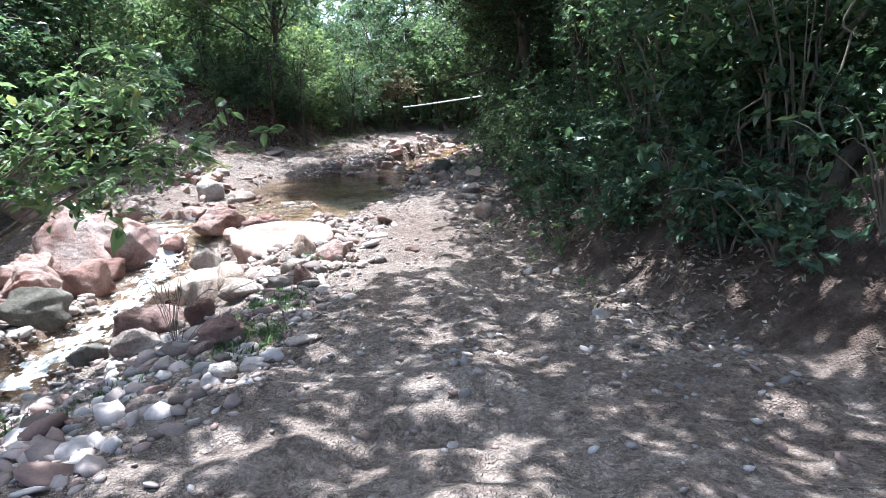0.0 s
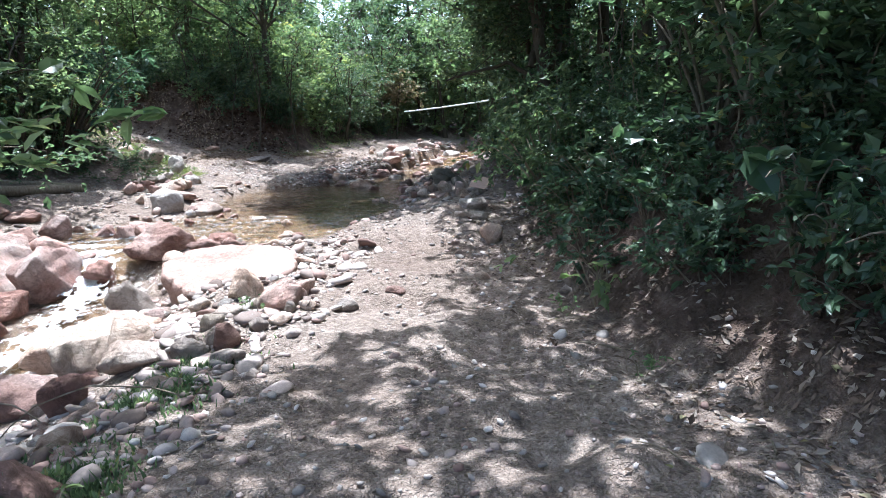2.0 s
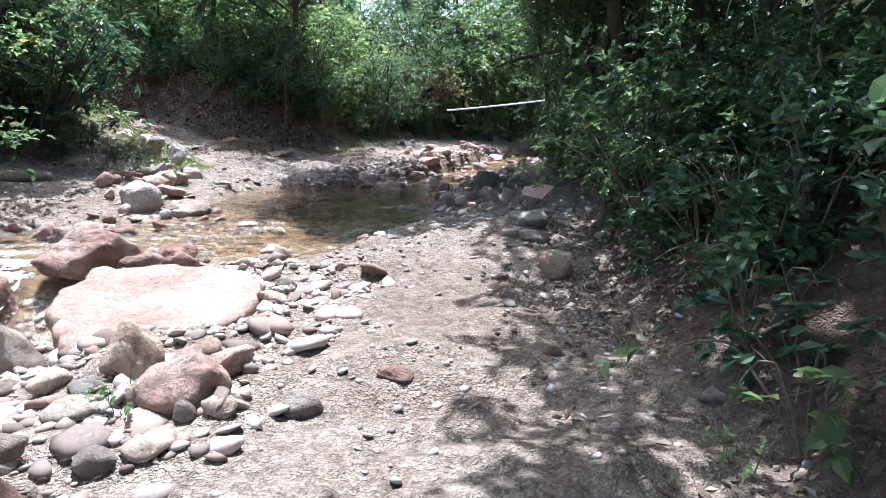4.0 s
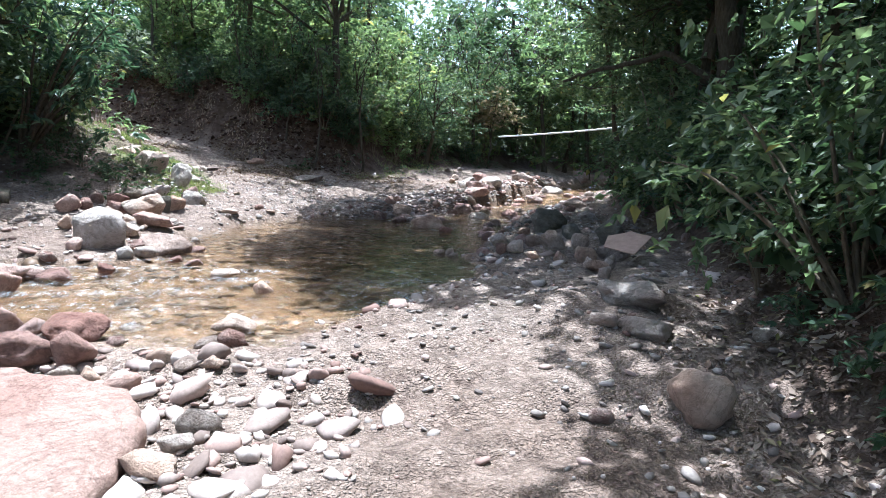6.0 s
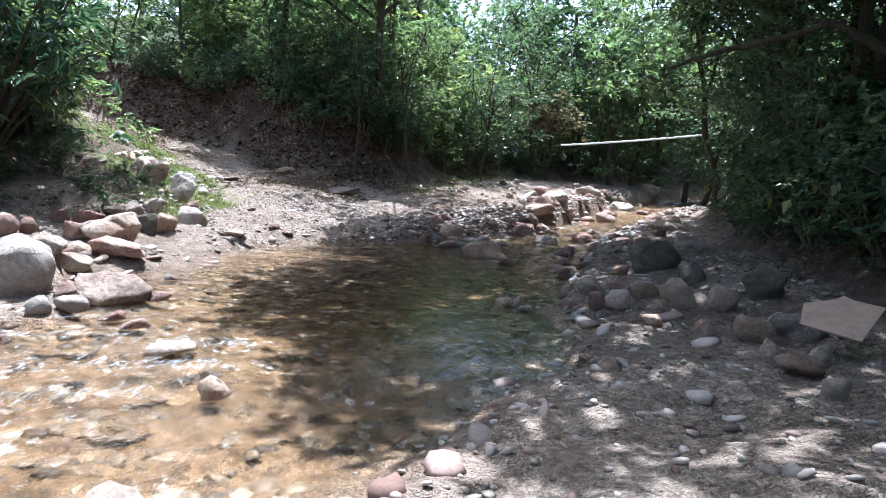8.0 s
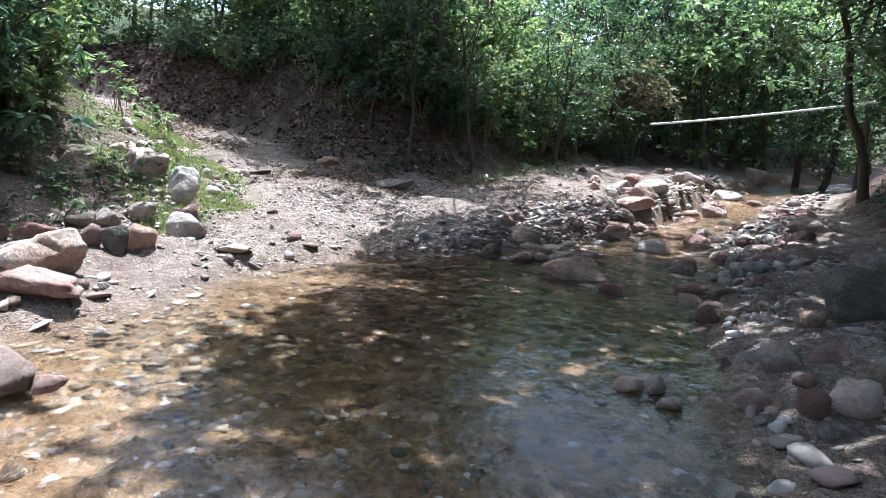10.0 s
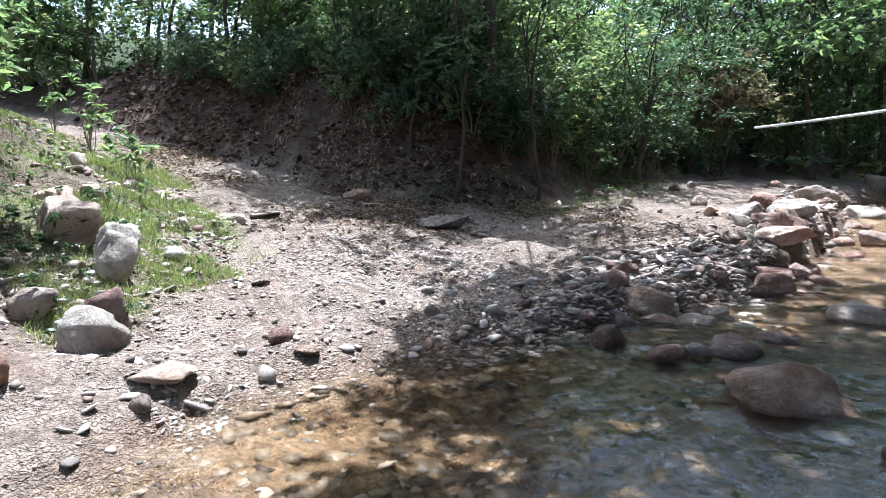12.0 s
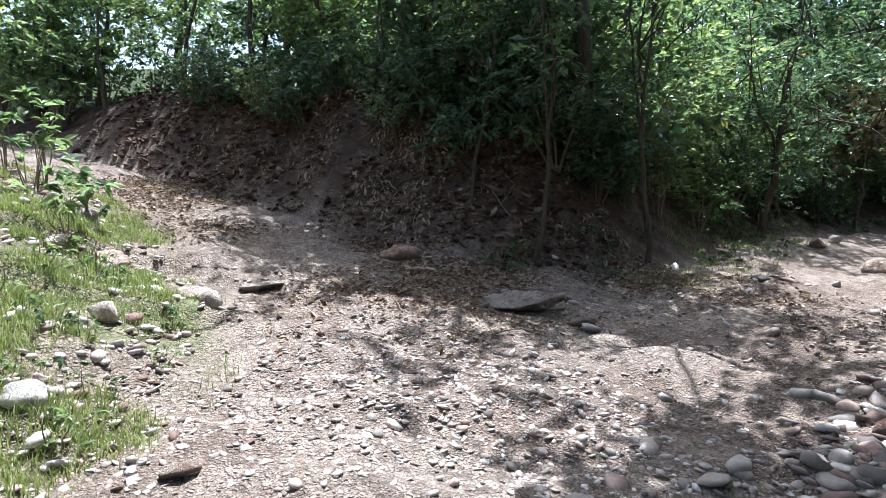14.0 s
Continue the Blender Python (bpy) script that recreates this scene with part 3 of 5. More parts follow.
lay_stones("stones on the shaded shore", [
    (-1, 20.8, .34, .24, .23, -8, "red", .4), (-1.41, 20.45, .37, .24, .29, -7, "tan", .4), (-1.05, 19.83, .31, .24, .27, -11, "tan", .4),
    (-1.29, 19.75, .2, .15, .24, -12, "red", .3), (-1.87, 22.51, .33, .23, .35, 20, "red", .5), (-1.02, 21.64, .31, .25, .22, 14, "tan", .5),
    (-2.31, 20.06, .24, .18, .22, 20, "tan", .5), (-2.48, 19.99, .24, .17, .14, 19, "tan", .4), (-2.17, 19.79, .21, .14, .15, 15, "grey", .4),
    (.4, 17.3, .18, .14, .24, -8, "pale", .5), (.31, 16.59, .16, .12, .22, -11, "grey", .5), (-.85, 40.32, 1.24, .99, .7, -1, "pale", .6)])
lay_stones("stones on the shaded shore", [
    (.17, 29.5, .93, .69, .42, -6, "grey", .5), (-1.46, 34.45, .7, .48, .54, -4, "pink", .5), (.66, 48.03, 1.05, .85, .91, -9, "pink", .6),
    (-1.92, 28.56, .57, .43, .38, -6, "red", .4), (-2.73, 27.3, .71, .5, .39, -5, "grey", .5), (-3.18, 33.04, .94, .61, .56, -7, "pale", .5),
    (-3.38, 30.93, .99, .76, .38, -8, "pink", .5)])
lay_stones("stones on the shingle bar", [
    (-3.64, 28.74, .66, .43, .45, -21, "red", .1), (-3.42, 31.36, .8, .62, .49, 8, "red", .6), (-3.67, 33.29, .7, .51, .59, 8, "red", .4),
    (-3.2, 32.69, .6, .4, .5, 4, "tan", .4), (-3.98, 32.52, .72, .57, .42, 5, "pale", .5), (-4.09, 31.68, .35, .26, .35, 4, "pale", .6),
    (-3.27, 30.27, .6, .41, .31, -3, "pink", .5), (-4.85, 28.81, .26, .21, .22, 4, "tan", .4), (-4.21, 29.51, .2, .15, .27, -2, "grey", .6),
    (-5.07, 26.58, .69, .48, .32, 2, "tan", .7), (-4.47, 26.41, .49, .32, .15, -5, "grey", .5), (-4.34, 26.9, .2, .16, .15, -8, "tan", .4)])
lay_stones("stones on the shingle bar", [
    (-5.07, 35.44, .43, .31, .53, -6, "tan", .5), (-5.95, 38.33, .4, .27, .36, -6, "grey", .5), (-5.58, 39.52, .35, .28, .36, -9, "grey", .5),
    (-4.65, 32.61, .31, .23, .39, -14, "tan", .6), (-3.98, 30.09, .37, .25, .22, 12, "pale", .6), (-2.29, 38.2, 1.03, .84, .56, 6, "grey", .6),
    (-1.45, 42.13, .68, .51, .69, 3, "moss", .5), (-3.63, 24.13, .93, .65, .46, 13, "tan", .2), (-3.01, 23.28, .34, .22, .24, 6, "red", .5),
    (-3.6, 29.12, .63, .49, .42, 7, "red", .15), (-4.62, 24.79, .42, .3, .31, 14, "red", .8), (-4.36, 25.05, .29, .19, .2, 10, "pink", .4)])
lay_stones("stones on the shingle bar", [
    (-3.65, 25.87, .41, .32, .18, 2, "red", .4), (-3.42, 31.48, 1.02, .75, .45, -2, "pink", .5), (-2.04, 23.93, .41, .28, .27, -14, "red", .4),
    (-1.68, 23.95, .3, .24, .21, -19, "red", .5), (-2.04, 23.27, .36, .28, .16, -19, "red", .5), (-1.88, 22.8, .2, .14, .27, -23, "red", .6),
    (-2.26, 25.53, .36, .24, .18, -19, "red", .4), (-5.18, 25.96, .27, .21, .22, -2, "grey", .5), (-4.25, 26.9, .32, .23, .15, 21, "tan", .4),
    (-3.96, 29.89, .24, .16, .28, 16, "tan", .4)])
lay_stones("stones beyond the ford", [
    (-9.25, 29.15, 1.25, .7, .3, 5, "grey", .95), (-8.4, 29, .36, .3, .16, 0, "grey", .7), (-11.9, 27.25, .55, .45, .1, 20, "grey", .7),
    (-10.9, 29.4, .5, .35, .12, 0, "tan", .7), (-11.5, 25.05, .26, .22, .26, 0, "pale", .5), (-10.2, 23.8, .34, .26, .2, 0, "pale", .4),
    (-12.9, 25.9, .5, .4, .3, 0, "tan", .5), (-13.2, 25.5, .5, .4, .26, 20, "grey", .4), (-13.3, 24.7, .3, .25, .3, 0, "tan", .3),
    (-12.4, 24.3, .34, .3, .28, 0, "pale", .6), (-12.1, 23.6, .5, .4, .35, 30, "tan", .5), (-11.4, 26.1, .26, .22, .2, 0, "grey", .5)])
lay_stones("stones beyond the ford", [
    (-12, 26.3, .8, .35, .25, -15, "grey", .6), (-14.4, 26.4, .5, .4, .3, 0, "grey", .5), (-11.6, 29.75, .7, .4, .3, 10, "tan", .6)])

# the long slab beside the fall
stone("boulder", -4.25, 9.05, 1.6, .62, .6, 32, "tan", 777, .3, "long smooth pinkish sandstone slab sloping beside the cascade", 5, .3, (0, -16), None, "boulders by the cascade")


def flat_slab():
    """A broad level slab with a broken rim, dipping a little towards the water."""
    rim = [(-2.4, 11.35), (-2.7, 12.1), (-3.5, 12.25), (-4.35, 12.0), (-4.55, 11.4), (-4.05, 10.7), (-3.2, 10.15), (-2.6, 10.45)]
    cx, cy = -3.35, 11.3
    a = np.arange(120) * 2 * math.pi / 120
    ang = np.array([math.atan2(y - cy, x - cx) % 6.2832 for x, y in rim])
    rad = np.array([math.hypot(x - cx, y - cy) for x, y in rim])
    o = np.argsort(ang)
    reach = np.interp(a, np.concatenate([ang[o] - 6.2832, ang[o], ang[o] + 6.2832]), np.tile(rad[o], 3))
    reach = reach * (1 + 0.018 * np.sin(a * 13) + 0.012 * np.sin(a * 29 + 1))
    V, rings = [], [(.02, 0), (.15, 0), (.3, 0), (.45, 0), (.6, 0), (.74, 0), (.86, 0), (.95, -.004), (.985, -.02), (1, -.06), (1.005, -.13), (.985, -.2), (.93, -.3), (.9, -.5)]
    for f, drop in rings:
        x, y = cx + np.cos(a) * reach * f, cy + np.sin(a) * reach * f
        z = -0.66 + 0.13 * (y - cy) + drop + 0.022 * fbm(x, y, 2.2, 401, 5) + 0.05 * drop * np.sin(a * 17)
        V.append(np.stack([x, y, z], -1))
    n, m = 120, len(rings)
    i, j = np.meshgrid(np.arange(m - 1), np.arange(n), indexing="ij")
    F = np.stack([i * n + j, (i + 1) * n + j, (i + 1) * n + (j + 1) % n, i * n + (j + 1) % n], -1).reshape(-1, 4)
    V = np.concatenate(V) - (cx, cy, -0.7)
    V[:n] = V[:n].mean(0)
    ob = new("boulder", mesh_np("boulder", V, F, M_SLAB, True))
    ob.location = (cx, cy, -0.7)
    tagged(ob, "broad flat pinkish sandstone slab beside the track", "rock", "boulders along the track")


flat_slab()

# loose cobbles, shared shapes
COBBLES = {}
for kind in ROCKS:
    for j in range(4):
        v = rock_verts(900 + j, 2, (0.1, 0.35, 0.6, 0.85)[j])
        v *= (1, 0.8, (0.6, 0.5, 0.42, 0.65)[j])
        COBBLES[kind, j] = mesh_np("cobble", v, ICO[2][1], ROCKS[kind], True)


def stone_weight(x, y):
    """Where loose stones lie: margins of the stream, beach, road edges; few in the wheel tracks."""
    _, soil, bed, edge, _ = land(x, y, True)
    d, side, _ = seg_dist(x, y, ROAD)
    w = np.exp(-((edge - 1.2) / 0.2) ** 2) * (edge > 1.0) + 0.9 * smooth_step(-1.6, -2.6, x) * smooth_step(13, 10, y) * smooth_step(-9.5, -7, x)
    w = w + 0.12 * smooth_step(0.9, 1.6, d) + 0.08 * ((x > -8) & (y > 24.5) & (y < 33) & (x < 0))
    w = w + 0.8 * ((y > 25) & (edge < 2.2) & (edge > 0.75))
    w = w * (1 - 0.8 * soil) * np.where((d < 0.9) & (y < 14), 0.15, 1) * np.where((d < 1.5) & (y > 14), 0.45, 1)
    return np.clip(w, 0, 1)


BIG = [(x, y, 0.42 * max(w, l)) for rows in STONES.values() for x, y, w, l in rows if w > 0.6] + [(-3.4, 11.3, 1.0), (-2.85, 11.1, 0.6), (-4.0, 11.5, 0.6), (-3.1, 11.8, 0.5)]


def clear_of_boulders(x, y):
    ok = np.ones(x.shape, bool)
    for bx, by, br in BIG:
        ok &= np.hypot(x - bx, y - by) > br
    return ok


def scatter(n, x0, x1, y0, y1, weight, r):
    xs, ys = np.empty(0), np.empty(0)
    while len(xs) < n:
        x, y = r.uniform(x0, x1, 6 * n), r.uniform(y0, y1, 6 * n)
        k = (r.uniform(0, 1, 6 * n) < weight(x, y)) & clear_of_boulders(x, y)
        xs, ys = np.concatenate([xs, x[k]]), np.concatenate([ys, y[k]])
    return xs[:n], ys[:n]


names = ["pink", "red", "tan", "grey", "tan", "pale", "grey", "pink"]
xs, ys = scatter(140, -9.5, 2, 4, 26, lambda x, y: stone_weight(x, y) * ((x < -1.4) | (y > 13)), rng)
zs = land(xs, ys)
for i in range(140):
    kind, s = names[rng.integers(8)], float(rng.uniform(0.07, 0.17))
    ob = new("cobble", COBBLES[kind, int(rng.integers(4))])
    ob.matrix_world = Matrix.Translation((xs[i], ys[i], zs[i] + 0.12 * s)) @ Euler((rng.uniform(-.3, .3), rng.uniform(-.3, .3), rng.uniform(0, 6.3))).to_matrix().to_4x4() @ Matrix.Diagonal((s * rng.uniform(.8, 1.3), s, s * rng.uniform(.8, 1.3), 1))
    tagged(ob, f"loose {WORDS[kind]} cobble lying on the gravel", "cobble", "loose cobbles")


# bigger cobbles crowd the creek above the pool
xs, ys = scatter(155, -5.6, 1.6, 24.5, 44, lambda x, y: (land(x, y, True)[3] < 2.4) * (land(x, y, True)[3] > 0.25) * (1.0 - 0.6 * (land(x, y, True)[3] < 0.8)), rng)
zs = np.maximum(land(xs, ys), water_level(xs, ys) - 0.04)
for i in range(155):
    kind, s = ("pink", "red", "tan", "red", "grey", "pink")[rng.integers(6)], float(rng.uniform(0.11, 0.27))
    ob = new("cobble", COBBLES[kind, int(rng.integers(4))])
    ob.matrix_world = Matrix.Translation((xs[i], ys[i], zs[i] + 0.1 * s)) @ Euler((rng.uniform(-.3, .3), rng.uniform(-.3, .3), rng.uniform(0, 6.3))).to_matrix().to_4x4() @ Matrix.Diagonal((s * rng.uniform(.9, 1.4), s, s * rng.uniform(.8, 1.2), 1))
    tagged(ob, f"{WORDS[kind]} cobble in the creek above the pool", "cobble", "cobbles up the creek")


def stone_carpet(name, label, n, box, weight, size, level, mats, r, lift=0.1):
    """Countless small stones, one mesh a colour."""
    xs, ys = scatter(n, *box, weight, r)
    zs = land(xs, ys)
    s = np.clip(np.exp(r.normal(0, 0.42, n)), 0.4, 1.8) * size
    shapes = [rock_verts(300 + k, level, 0.3 + 0.14 * k) for k in range(6)]
    faces = ICO[level][1]
    pick = r.integers(0, len(mats), n)
    for mi, kind in enumerate(mats):
        V, F, base = [], [], 0
        sel = np.flatnonzero(pick == mi)
        for k in range(6):
            q = sel[k::6]
            a, tx = r.uniform(0, 6.28, len(q)), r.normal(0, 0.25, (len(q), 2))
            v = shapes[k][None] * (np.stack([s[q] * r.uniform(0.8, 1.5, len(q)), s[q], s[q] * (r.uniform(0.35, 0.75, len(q)) if "be" not in name and "flat" not in name else r.uniform(0.2, 0.4, len(q)))], -1)[:, None])
            ca, sa = np.cos(a)[:, None], np.sin(a)[:, None]
            x, y = v[..., 0] * ca - v[..., 1] * sa, v[..., 0] * sa + v[..., 1] * ca
            z = v[..., 2] + x * tx[:, :1] + y * tx[:, 1:]
            v = np.stack([x + xs[q][:, None], y + ys[q][:, None], z + (zs[q] + lift * s[q])[:, None]], -1)
            F.append(faces[None] + base + (np.arange(len(q)) * len(shapes[k]))[:, None, None])
            V.append(v.reshape(-1, 3))
            base += v.shape[0] * v.shape[1]
        tagged(new(name, mesh_np(name, np.concatenate(V), np.concatenate([f.reshape(-1, 3) for f in F]), CARPET[kind], name != "bank_clods")), label, "gravel", kind="stuff")


def carpet_mat(name, stops, rough=0.8):
    m, nt, b = mat_base(name, rough, 0.3)
    geo = nt.nodes.new("ShaderNodeNewGeometry")
    col = ramp(nt, geo.outputs["Random Per Island"], stops)
    fine = noise_tex(nt, 40, 5, 0.7, geo.outputs["Position"])
    col = mix(nt, 0.6, col, ramp(nt, fine, [(0.25, (0.5, 0.5, 0.5)), (0.75, (1.25, 1.25, 1.25))]), "MULTIPLY")
    nt.links.new(col, b.inputs["Base Color"])
    return m


CARPET = {"warm": carpet_mat("warm_gravel", [(0, (0.18, 0.11, 0.09)), (.3, (0.34, 0.24, 0.205)), (.6, (0.44, 0.36, 0.32)), (1, (0.56, 0.50, 0.46))]),
          "cool": carpet_mat("grey_gravel", [(0, (0.12, 0.10, 0.09)), (.4, (0.27, 0.235, 0.21)), (.8, (0.34, 0.30, 0.27)), (1, (0.46, 0.415, 0.38))])}


def road_weight(x, y):
    _, soil, bed, edge, _ = land(x, y, True)
    d, _, _ = seg_dist(x, y, ROAD)
    track = np.where((d > 0.45) & (d < 1.05) & (y < 13), 0.35, 1.0)
    near = smooth_step(34, 20, y)
    patch = 0.35 + 0.65 * smooth_step(-0.3, 0.5, fbm(x, y, 0.9, 55))
    return np.clip((1 - 0.75 * soil) * track * patch * (0.4 + 0.6 * near), 0, 1)


def bed_weight(x, y):
    _, _, _, edge, _ = land(x, y, True)
    return (edge < 1.05) * (0.25 + 0.75 * smooth_step(-0.2, 0.6, fbm(x, y, 0.8, 61)))


CARPET["shingle"] = carpet_mat("brown_grey_shingle", [(0, (0.12, 0.085, 0.07)), (.35, (0.25, 0.195, 0.17)), (.75, (0.36, 0.30, 0.27)), (1, (0.52, 0.46, 0.42))])
CARPET["pale"] = carpet_mat("pale_landing_gravel", [(0, (0.30, 0.24, 0.21)), (.35, (0.44, 0.38, 0.345)), (.7, (0.53, 0.47, 0.435)), (1, (0.60, 0.55, 0.515))])
CARPET["wet"] = carpet_mat("wet_bed_stone", [(0, (0.05, 0.032, 0.02)), (.4, (0.12, 0.08, 0.05)), (.8, (0.21, 0.15, 0.10)), (1, (0.32, 0.24, 0.175))], 0.5)
r2 = np.random.default_rng(11)
stone_carpet("gravel", "fine mixed gravel and pebbles strewn over the track", 8500, (-14, 3, 1.5, 33), road_weight, 0.029, 1, ("warm", "cool"), r2, 0.2)
stone_carpet("river_pebbles", "small rounded river stones along the creek margins", 1100, (-10, 2, 2, 34), stone_weight, 0.065, 2, ("warm", "cool"), r2, 0.1)
stone_carpet("creek_bed_stones", "brown wet stones lying on the creek bed", 4200, (-9.5, 1, 5, 34), bed_weight, 0.07, 1, ("wet",), r2, -0.1)
def hollow_weight(x, y):
    return (land(x, y, True)[3] > 0.9) * smooth_step(-1.0, -1.9, x)


stone_carpet("hollow_stones", "jumbled loose stones in the hollow beside the cascade", 1000, (-9, -1.0, 1.5, 13.2), hollow_weight, 0.085, 2, ("warm", "shingle", "shingle"), r2, 0.1)
stone_carpet("hollow_gravel", "coarse gravel between the streamside stones", 2600, (-7, -1.0, 1.5, 13.4), hollow_weight, 0.04, 1, ("warm", "shingle"), r2, 0.1)
stone_carpet("shingle_bar", "stony bar of pinkish and grey stones up the creek", 1300, (-6, 2.5, 25, 45), lambda x, y: (np.abs(land(x, y, True)[3] - 1.35) < 0.75) * 1.0, 0.08, 2, ("warm", "cool"), r2, 0.1)
stone_carpet("flat_shingle", "flat brownish grey shingle stones packed beside the pool", 3600, (-7.5, -2.6, 23.6, 30), lambda x, y: (land(x, y, True)[3] > 0.95) * smooth_step(-6.6, -5.2, x - 0.3 * (y - 26)) * (0.35 + 0.65 * smooth_step(-0.4, 0.5, fbm(x, y, 1.1, 58))), 0.05, 1, ("shingle", "warm"), r2, -0.05)
stone_carpet("beach_gravel", "pale broken gravel packed on the sunlit landing", 6500, (-10.5, -3.5, 21.5, 31), lambda x, y: (land(x, y, True)[3] > 1.0) * (0.12 + 0.88 * smooth_step(28.3, 27.0, y + 0.25 * (x + 8))) * (0.3 + 0.7 * smooth_step(-0.4, 0.5, fbm(x, y, 1.6, 57))), 0.025, 1, ("pale", "pale", "warm"), r2, -0.15)


def slope_stones(x, y):
    d, side, al = seg_dist(x, y, TOE_L)
    return (side > 0) * (al > 6.0) * (al < 12.5) * smooth_step(3.5, 0.2, d)


stone_carpet("slope_stones", "loose pale stones scattered over the grassy slope", 650, (-17, -9, 20, 28), slope_stones, 0.045, 1, ("pale", "warm"), r2, 0.2)


def bank_face(x, y):
    d, side, al = seg_dist(x, y, TOE_F)
    return (side > 0) * (d < 1.7) * (al > 0.8) * (al < 6.2) * (0.3 + 0.7 * smooth_step(-0.4, 0.4, fbm(x, y, 1.8, 88)))


CARPET["clod"] = carpet_mat("reddish_clod", [(0, (0.03, 0.016, 0.011)), (.4, (0.075, 0.04, 0.027)), (.8, (0.13, 0.08, 0.058)), (1, (0.26, 0.19, 0.15))], 0.95)
stone_carpet("bank_clods", "crumbling reddish earth clods and stones on the cut bank", 2200, (-22, -8.5, 30, 32.6), bank_face, 0.055, 1, ("clod",), r2, 0.25)


# ---- plants ----
def tube(points, radii, sides=7):
    """A tapered round stem along points: vertices and quads, the end closed to a tip."""
    P = np.asarray(points, float)
    T = np.gradient(P, axis=0)
    T /= np.linalg.norm(T, axis=1)[:, None] + 1e-9
    ref = np.where(np.abs(T[:, 2:]) > 0.9, np.array([[1.0, 0, 0]]), np.array([[0, 0, 1.0]]))
    A = np.cross(T, ref)
    A /= np.linalg.norm(A, axis=1)[:, None]
    B = np.cross(T, A)
    ang = np.arange(sides) * 2 * math.pi / sides
    R = np.asarray(radii)[:, None, None]
    V = P[:, None] + R * (A[:, None] * np.cos(ang)[None, :, None] + B[:, None] * np.sin(ang)[None, :, None])
    n = len(P)
    i, j = np.meshgrid(np.arange(n - 1), np.arange(sides), indexing="ij")
    F = np.stack([i * sides + j, i * sides + (j + 1) % sides, (i + 1) * sides + (j + 1) % sides, (i + 1) * sides + j], -1).reshape(-1, 4)
    return V.reshape(-1, 3), F


def join(parts):
    V, F, base = [], [], 0
    for v, f in parts:
        V.append(v)
        F.append(f + base)
        base += len(v)
    return np.concatenate(V), np.concatenate(F)


def curve_pts(a, b, sag, wob, n, r):
    t = np.linspace(0, 1, n)[:, None]
    a, b = np.asarray(a, float), np.asarray(b, float)
    p = a + (b - a) * t
    p[:, 2] += sag * (4 * t * (1 - t))[:, 0]
    k = r.normal(0, wob, (n, 3)) * np.sqrt(np.maximum(t * (1 - t) * 4, 0.0)) 
    return p + np.cumsum(k, 0) * 0.35


def leaves(centres, away, length, width, r, droop=0.08, fold=0.25, oval=False):
    """Leaf blades at centres, pointing roughly along away. Plain ones have 2 triangles, oval ones 4 quads' worth."""
    n = len(centres)
    d = away + r.normal(0, 0.6, (n, 3))
    d[:, 2] = d[:, 2] * 0.55 - droop
    d /= np.linalg.norm(d, axis=1)[:, None]
    up = np.array([0, 0, 1.0]) + r.normal(0, 0.45, (n, 3))
    s = np.cross(d, up)
    s /= np.linalg.norm(s, axis=1)[:, None]
    nn = np.cross(s, d)
    L = (length * np.exp(r.normal(0, 0.25, n)))[:, None]
    W = L * (width / length)
    c = centres
    if not oval:
        v = np.stack([c, c + d * L * 0.42 + s * W * 0.5 + nn * L * fold * 0.3, c + d * L - nn * L * 0.12, c + d * L * 0.42 - s * W * 0.5 + nn * L * fold * 0.3], 1)
        f = np.array([[0, 1, 2], [0, 2, 3]])
    else:
        v = np.stack([c, c + d * L * .22 + s * W * .40 + nn * L * .07, c + d * L * .58 + s * W * .44 + nn * L * .06, c + d * L - nn * L * .16,
                      c + d * L * .58 - s * W * .44 + nn * L * .06, c + d * L * .22 - s * W * .40 + nn * L * .07, c + d * L * .45 - nn * L * .01], 1)
        f = np.array([[0, 1, 6], [1, 2, 6], [2, 3, 6], [3, 4, 6], [4, 5, 6], [5, 0, 6]])
    k = v.shape[1]
    F = f[None] + (np.arange(n) * k)[:, None, None]
    return v.reshape(-1, 3), F.reshape(-1, 3)


def sprays(tips, n, spread, length, width, r, oval=False, droop=0.08, flat=0.6):
    """Leaves in small sprays round the tips of twigs."""
    tips = np.asarray(tips)
    # sub-twigs: several leaves share a short line
    m = max(1, n // 9)
    tw = r.integers(0, len(tips), m)
    dirs = r.normal(0, 1, (m, 3)) * (1, 1, flat)
    dirs /= np.linalg.norm(dirs, axis=1)[:, None]
    start = tips[tw] + r.normal(0, 1, (m, 3)) * (spread, spread, spread * flat) * 0.5
    which = r.integers(0, m, n)
    u = r.uniform(0, 1, n)[:, None]
    c = start[which] + dirs[which] * u * spread * 0.9
    c[:, 2] -= (u[:, 0] ** 2) * spread * 0.25
    return leaves(c, dirs[which], length, width, r, droop, oval=oval)


